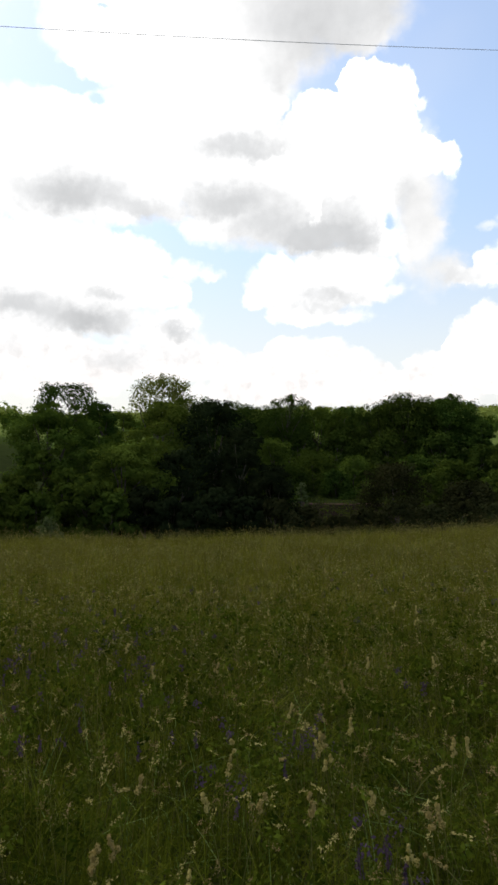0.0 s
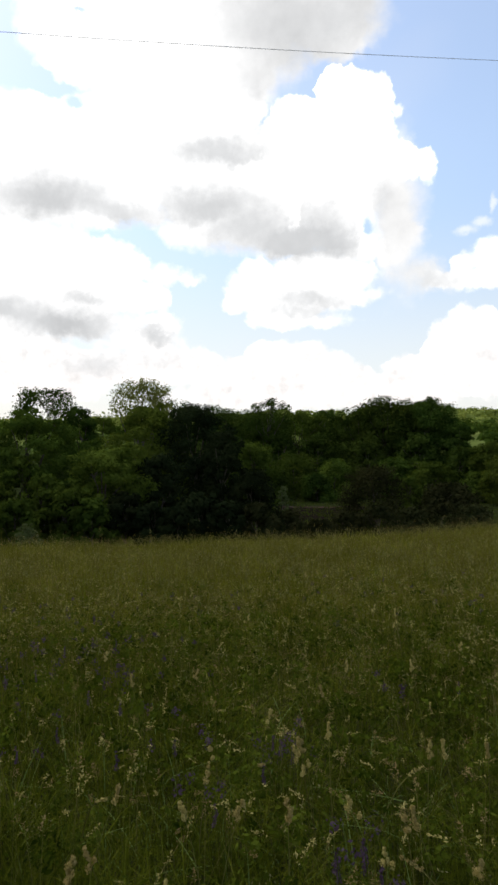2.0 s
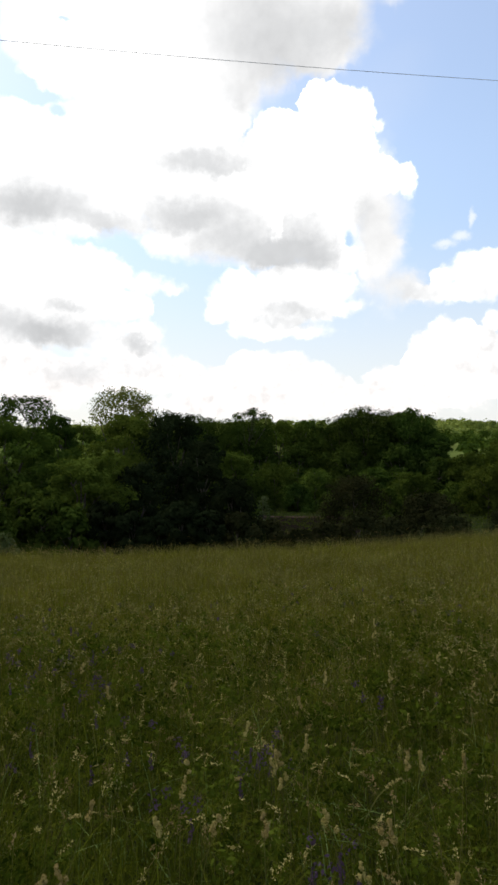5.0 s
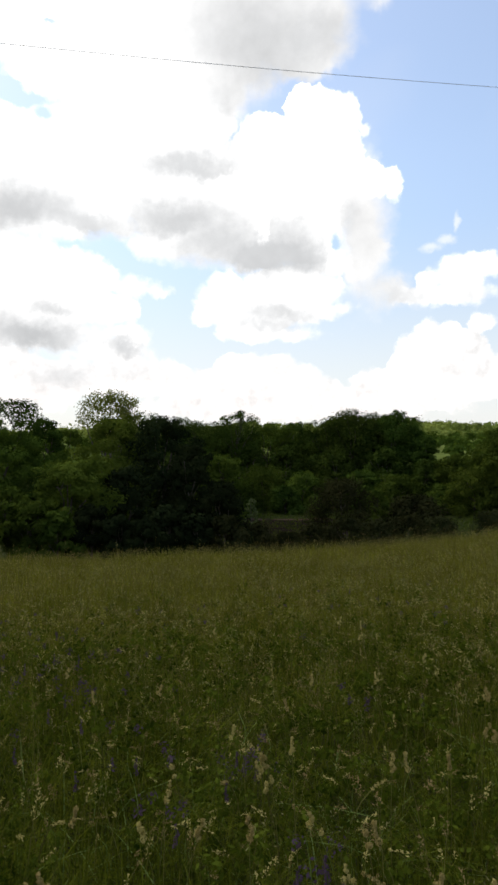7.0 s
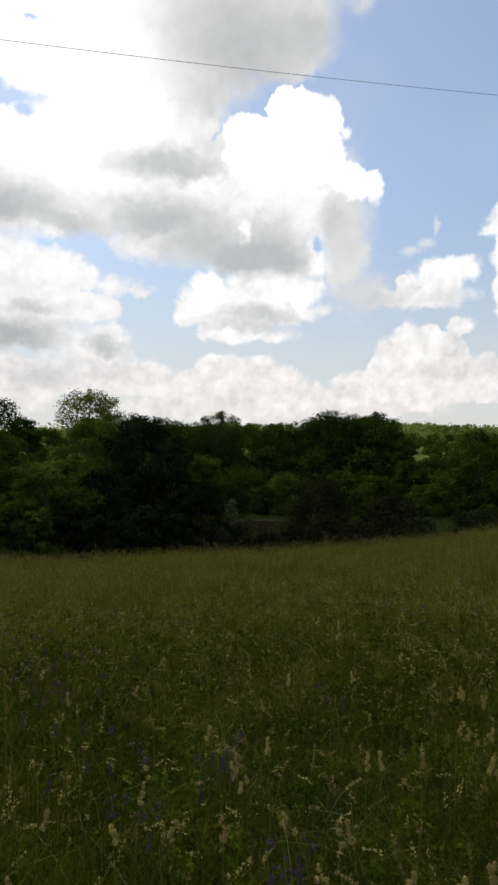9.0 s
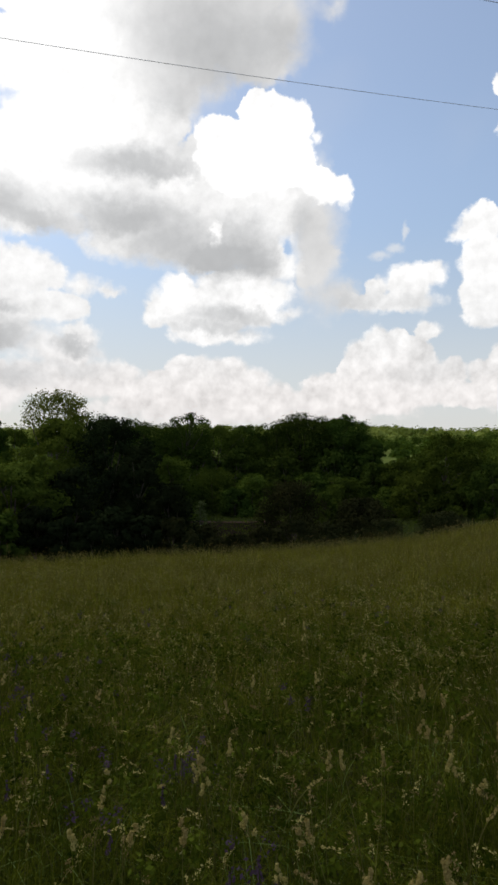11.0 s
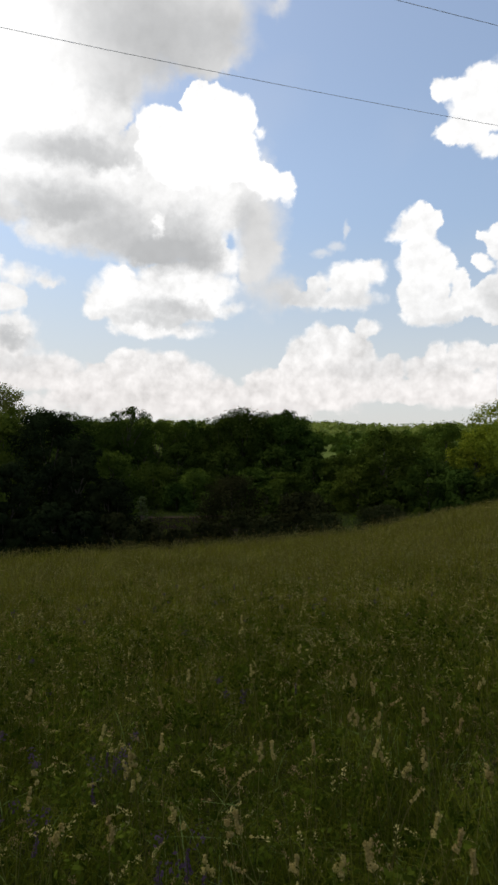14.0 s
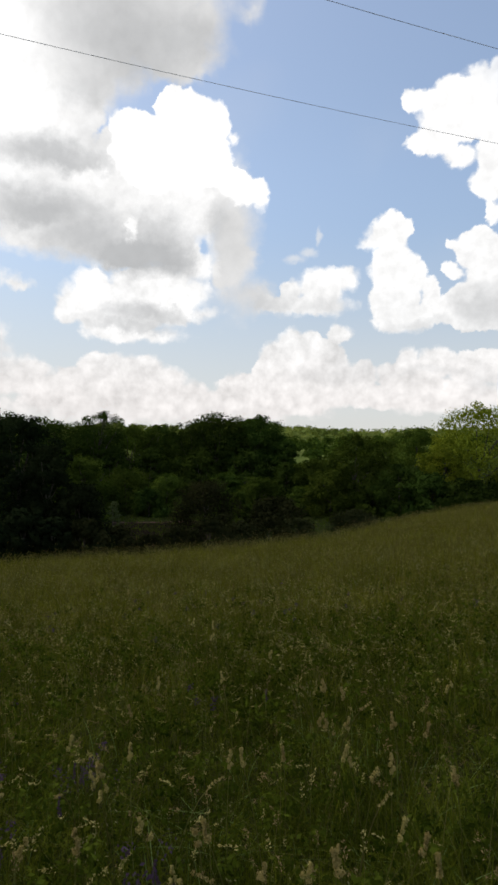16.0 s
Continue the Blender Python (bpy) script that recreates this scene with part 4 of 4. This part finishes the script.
def make_meadow():
    gen = np.random.default_rng(11)
    v, f = joined([
        blades(-50, 66, 0.8, 3.2, 1500, 0.46, 0.0075, gen, 3, 1.25),
        blades(-40, 56, 3.2, 8.0, 800, 0.50, 0.0095, gen, 3, 1.25, 0.09),
        blades(-38, 54, 8.0, 13.0, 170, 0.52, 0.013, gen, 2, 0.8, 0.09, 10),
        blades(60, 316, 0.45, 7.0, 130, 0.42, 0.013, gen, 2, 0.6),
        blades(-50, 66, 0.35, 0.85, 700, 0.36, 0.008, gen, 2, 0.6),
    ])
    tagged(mesh_object("meadow_grass", v, f, GRASS), "long unmown dark green meadow grass", "grass", kind="stuff")
    v, f = joined([
        blades(-36, 52, 5.0, 8.0, 90, 0.55, 0.011, gen, 2, 0.8, 0.10, 8),
        blades(-36, 52, 8.0, 14.0, 260, 0.56, 0.0135, gen, 3, 1.1, 0.12, 10),
        blades(-34, 50, 14.0, 31.0, 170, 0.60, 0.025, gen, 2, 0.6, 0.14, 8),
        blades(14, 50, 30.0, 72.0, 28, 0.60, 0.048, gen, 2, 0.3, 0.2, 6),
    ])
    tagged(mesh_object("tall_grass", v, f, GRASS_TALL), "tall olive and straw-coloured grass towards the brow", "grass", kind="stuff")
    v, f = blades(-45, 60, 0.9, 4.5, 56, 0.46, 0.0095, gen, 5, 1.5, 0.10, 4)
    tagged(mesh_object("broad_grass", v, f, BROAD), "broad arching light green grass blades", "grass", kind="stuff")
    # leafy herbs between the grasses
    pieces = []
    for az0, az1, r0, r1, per, rad, count, size, low, high in ((-50, 66, 0.8, 3.2, 60, 0.07, 28, 0.013, 0.15, 0.50), (-40, 56, 3.2, 7.0, 30, 0.09, 24, 0.018, 0.2, 0.54),
                                                     (-36, 52, 7.0, 11.0, 5, 0.10, 18, 0.020, 0.2, 0.48)):
        x, y = scatter(az0, az1, r0, r1, per, gen)
        c = np.stack([x, y, land(x, y) + gen.uniform(low, high, len(x))], 1)
        pieces.append(leaf_cloud(c, gen.uniform(0.6, 1.4, len(c)) * rad, np.full(len(c), count), size, gen, 0.9, 0.6, 0.4))
    v, f = joined(pieces)
    tagged(mesh_object("meadow_herbs", v, f, HERB), "small-leaved green herbs among the grass", "herbs", kind="stuff")
    v, f = joined([rough(2, 15, 57, 92, 9, gen), rough(21, 31, 50, 84, 9, gen)])
    tagged(mesh_object("rough_grass", v, f, HERB), "dark rough grass on the floor of the hollow", "grass", kind="stuff")
    for name, mat, density, loose, seed, label in (
            ("seeding_grass", SEED, 1.0, 0.5, 21, "pale straw-coloured seed heads of meadow grass"),
            ("reddish_grass", SEED_RED, 1.0, 0.8, 22, "thin reddish-brown seed heads of meadow grass")):
        gen = np.random.default_rng(seed)
        stems, heads = [], []
        for az0, az1, r0, r1, per, size, k in ((-45, 60, 1.0, 4.0, 30, 0.021, 26), (-36, 52, 4.0, 9.0, 40, 0.027, 13),
                                               (-34, 50, 9.0, 18.0, 36, 0.034, 5), (-32, 48, 18.0, 32.0, 20, 0.05, 3), (16, 48, 32.0, 70.0, 5, 0.09, 3)):
            x, y = scatter(az0, az1, r0, r1, per * density, gen)
            s, h = seed_heads(x, y, 0.66, gen, size, k, loose)
            stems.append(s)
            heads.append(h)
        x, y = scatter(-30, 40, 18.0, 36.0, 0.7 * density, gen)
        s, h = seed_heads(x, y, 0.95, gen, 0.05, 10, loose)
        stems.append(s)
        heads.append(h)
        root = new(name)
        tagged(root, label, "grass", kind="stuff")
        v, f = joined(stems)
        mesh_object("stems", v, f, STRAW, root)
        v, f = joined(heads)
        mesh_object("heads", v, f, mat, root)
    # oat grass with loose drooping panicles
    gen = np.random.default_rng(23)
    stems, heads = [], []
    for az0, az1, r0, r1, per, reach, k, grain in ((-45, 60, 1.3, 4.0, 8, 0.032, 18, 0.006), (-36, 52, 4.0, 9.0, 9, 0.04, 14, 0.0105), (-34, 50, 9.0, 18.0, 7, 0.05, 8, 0.016)):
        x, y = scatter(az0, az1, r0, r1, per, gen)
        s, h = panicles(x, y, 0.64, gen, reach, k, grain)
        stems.append(s)
        heads.append(h)
    root = tagged(new("oat_grass"), "oat grass with loose drooping pale green panicles", "grass", kind="stuff")
    mesh_object("stems", *joined(stems), STRAW, root)
    mesh_object("panicles", *joined(heads), OAT, root)
    # scrambling vetch with small dull violet flowers
    gen = np.random.default_rng(24)
    c, per = [], 22
    for az, r, spread, count in VETCH:
        x, y = r * math.sin(radians(az)) + gen.normal(0, spread, count), r * math.cos(radians(az)) + gen.normal(0, spread, count)
        c.append(np.stack([x, y, land(x, y) + gen.uniform(0.42, 0.60, count)], 1))
    c = np.vstack(c)
    v, f = leaf_cloud(c, gen.uniform(0.022, 0.045, len(c)), np.full(len(c), per), 0.0085, gen, 1.3, 0.6, 0.3)
    tagged(mesh_object("meadow_vetch", v, f, VIOLET), "scrambling vetch with small dull violet flowers", "flowers", kind="stuff")


# patches of vetch: az, r, spread, flower heads
VETCH = [(-20, 4.6, 0.33, 14), (-17, 5.2, 0.44, 14), (-14, 4.6, 0.44, 9), (-11, 4.2, 0.39, 11), (-9, 5.6, 0.55, 12), (-12, 6.4, 0.66, 13), (-20, 3.3, 0.22, 8), (4.8, 3, 0.11, 7), (12, 2, 0.09, 4), (-5, 3, 0.17, 3), (14, 8.4, 0.88, 10), (3, 7.5, 0.88, 8), (20, 7.6, 0.77, 8), (-19, 7.4, 0.66, 10), (26, 6, 0.55, 4), (-2.5, 2.5, 0.13, 3), (16.5, 4.2, 0.22, 4)]
make_meadow()

# tall single plants: az, r
HEADS_WEST = [(1.5, 2.88), (-0.2, 2.63), (7.4, 2.67), (5.7, 2.38), (-2.2, 2.3), (-1.4, 1.99), (10.4, 3.53), (0.6, 5.52), (10.9, 3.79), (7.8, 8.66), (10.5, 2.54), (7.2, 1.85), (-13.7, 1.71), (-15.8, 1.82), (-12.5, 1.84), (-20.9, 2.42), (-13.5, 2.21), (-8.8, 1.8), (-6.6, 1.62), (-21.1, 1.68), (16.9, 2.07), (16.2, 1.76), (15, 1.96), (-2, 2.07), (7.9, 2.69), (8.4, 2.53), (-11.3, 4.42), (-7.2, 3.61), (-4.6, 3.72), (14.4, 5.54), (12.9, 6.15), (20.1, 4.62), (18.2, 3.81), (-5.6, 1.54)]
HEADS_EAST = [(31.7, 1.87), (34.1, 1.74), (21.4, 1.97), (23.5, 1.89), (26.5, 1.68), (31.2, 1.69), (32.4, 1.92), (26.7, 3), (29.4, 2.79), (22.9, 2.8), (27.4, 3.43), (28.4, 3.48), (25.9, 2.57), (33.8, 2.43), (29.9, 2.5), (30.6, 2.62), (18.8, 2.57), (25.4, 3.69), (16.1, 5.68), (34.7, 2.73), (23.5, 1.77), (37.5, 1.93), (38.4, 2.49), (24.4, 3.02), (32.8, 2.89), (35.6, 3.51), (22.4, 2.47), (30, 1.77), (36.6, 1.67)]
FLOWERS = [(-20.9, 4.27), (-19, 4.62), (-16.7, 5.05), (-15.3, 4.79), (-12.3, 3.9), (-10.3, 3.74), (5.8, 2.9), (0.1, 2.29), (11.3, 2.02), (11.9, 1.9), (14.5, 1.89), (-15.7, 3.19), (-4.6, 2.83), (-11.8, 6.31), (13.8, 8.56), (5.3, 3.02), (-21.2, 2.97), (-19.1, 3), (3.2, 2.53), (-10.8, 4.02), (-9.8, 5.36), (-12.8, 5.05), (10.5, 1.98), (15.5, 1.94), (16, 1.77), (6.9, 2.79), (-19.8, 4.31), (-10, 2.86), (20.6, 3.92), (-17.7, 4.49)]



def cocksfoot(seed):
    """A stalk of cocksfoot grass with clumped heads, at the origin."""
    gen = np.random.default_rng(300 + seed)
    root = new("grass_stalk")
    tall = gen.uniform(0.60, 0.70)
    lean = gen.uniform(0.02, 0.16)
    path = [Vector((lean * u * u, 0.02 * math.sin(3 * u), tall * u - 0.02)) for u in (0, 0.2, 0.4, 0.6, 0.8, 0.92, 1.0)]
    v, f = tube(path, [0.0022 - 0.0002 * i for i in range(7)], 5)
    mesh_object("stem", v, f, STRAW, root)
    axis = (path[-1] - path[-2]).normalized()
    c, rad = [], []
    for k in range(5):
        u = k / 4
        side = Vector((gen.normal(), gen.normal(), gen.normal() * 0.4)) * (0.009 * (1 - 0.7 * u))
        p = path[-1] + axis * (0.054 * u - 0.03) + side
        c.append(tuple(p))
        rad.append(0.0112 - 0.0042 * u + gen.uniform(-0.0025, 0.0025))
    v, f = leaf_cloud(np.array(c), np.array(rad), np.full(5, 52), 0.0044, gen, 1.25, 0.3, 0.2)
    mesh_object("seed_head", v, f, SEED, root)
    return tagged(root, "tall grass stalk with a clumped straw-coloured seed head", "grass stalk", "tall grass stalks")


def meadow_flower(seed):
    """A violet flower spike on a leafy stem, at the origin."""
    gen = np.random.default_rng(500 + seed)
    root = new("violet_flower")
    tall = gen.uniform(0.54, 0.62)
    path = [Vector((0.05 * u * u, 0.03 * math.sin(2.5 * u), tall * u - 0.02)) for u in (0, 0.25, 0.5, 0.75, 1.0)]
    v, f = tube(path, [0.003, 0.0027, 0.0024, 0.002, 0.0015], 5)
    mesh_object("stem", v, f, GRASS, root)
    c = [tuple(path[-1] - Vector((0, 0, 0.012 * k)) + Vector((gen.normal(), gen.normal(), 0)) * 0.003) for k in range(7)]
    rad = [0.004 + 0.0011 * k for k in range(7)]
    v, f = leaf_cloud(np.array(c), np.array(rad), np.full(7, 14), 0.0052, gen, 0.8, 0.2, 0.1)
    mesh_object("flower_spike", v, f, VIOLET, root)
    c = [tuple(path[1] * (0.5 + 0.4 * k) + Vector((gen.normal() * 0.02, gen.normal() * 0.02, 0))) for k in range(5)]
    v, f = leaf_cloud(np.array(c), np.full(5, 0.03), np.full(5, 5), 0.022, gen, 0.6, 0.5, 0.5)
    mesh_object("leaves", v, f, GRASS, root)
    return tagged(root, "violet flower spike on a leafy green stem", "flower", "violet meadow flowers")


def plant_out(makers, rows, gen, spare):
    made = [m(k) for k, m in enumerate(makers)]
    first = [True] * len(made)
    for az, r in rows:
        for q in range(spare):
            k = int(gen.integers(len(made)))
            a, rr = az + (0 if q == 0 else gen.normal(0, 3.0 / r)), r + (0 if q == 0 else gen.normal(0, 0.10))
            p = spot(a, rr)
            m = pose(p.x, p.y, p.z, 0, 0, gen.uniform(0, 360))
            if first[k]:
                made[k].matrix_basis = m
                first[k] = False
            else:
                copy_thing(made[k], m)


plant_out([cocksfoot] * 8, HEADS_WEST + HEADS_EAST, np.random.default_rng(31), 1)
plant_out([meadow_flower] * 5, FLOWERS, np.random.default_rng(32), 1)


def dry_stalk(az, r, turn, tall, reach):
    """A dead, bent-over grass stalk with a few husks at its tip."""
    gen = np.random.default_rng(700 + int(abs(az) * 10))
    root = new("dry_grass_stalk")
    root.matrix_basis = pose(*spot(az, r), 0, 0, turn)
    path = [Vector((reach * u ** 2.2, 0.02 * math.sin(4 * u), tall * (u - 0.22 * u ** 4) - 0.02)) for u in (0, 0.2, 0.4, 0.6, 0.75, 0.88, 1.0)]
    v, f = tube(path, [0.0034 - 0.0003 * i for i in range(7)], 5)
    mesh_object("stem", v, f, STRAW, root)
    d = (path[-1] - path[-2]).normalized()
    c = np.array([tuple(path[-1] - d * 0.016 * k) for k in range(5)])
    v, f = leaf_cloud(c, np.full(5, 0.0085), np.full(5, 14), 0.0055, gen, 1.0, 0.3, 0.2)
    mesh_object("husks", v, f, SEED, root)
    return tagged(root, "dry straw-coloured grass stalk bent over at the top", "grass stalk", "dry bent stalks")


for _row in ((13.6, 2.5, 20, 0.72, 0.22), (34.6, 1.9, 200, 0.66, 0.26), (23.0, 2.0, 160, 0.62, 0.24), (-6.0, 1.75, 10, 0.60, 0.20), (30.5, 2.3, 30, 0.70, 0.18),
             (4.5, 2.9, 250, 0.70, 0.22), (-14.0, 2.6, 330, 0.68, 0.2), (17.5, 1.9, 190, 0.62, 0.25), (27.5, 3.4, 10, 0.74, 0.2), (9.0, 3.8, 175, 0.74, 0.24)):
    dry_stalk(*_row)
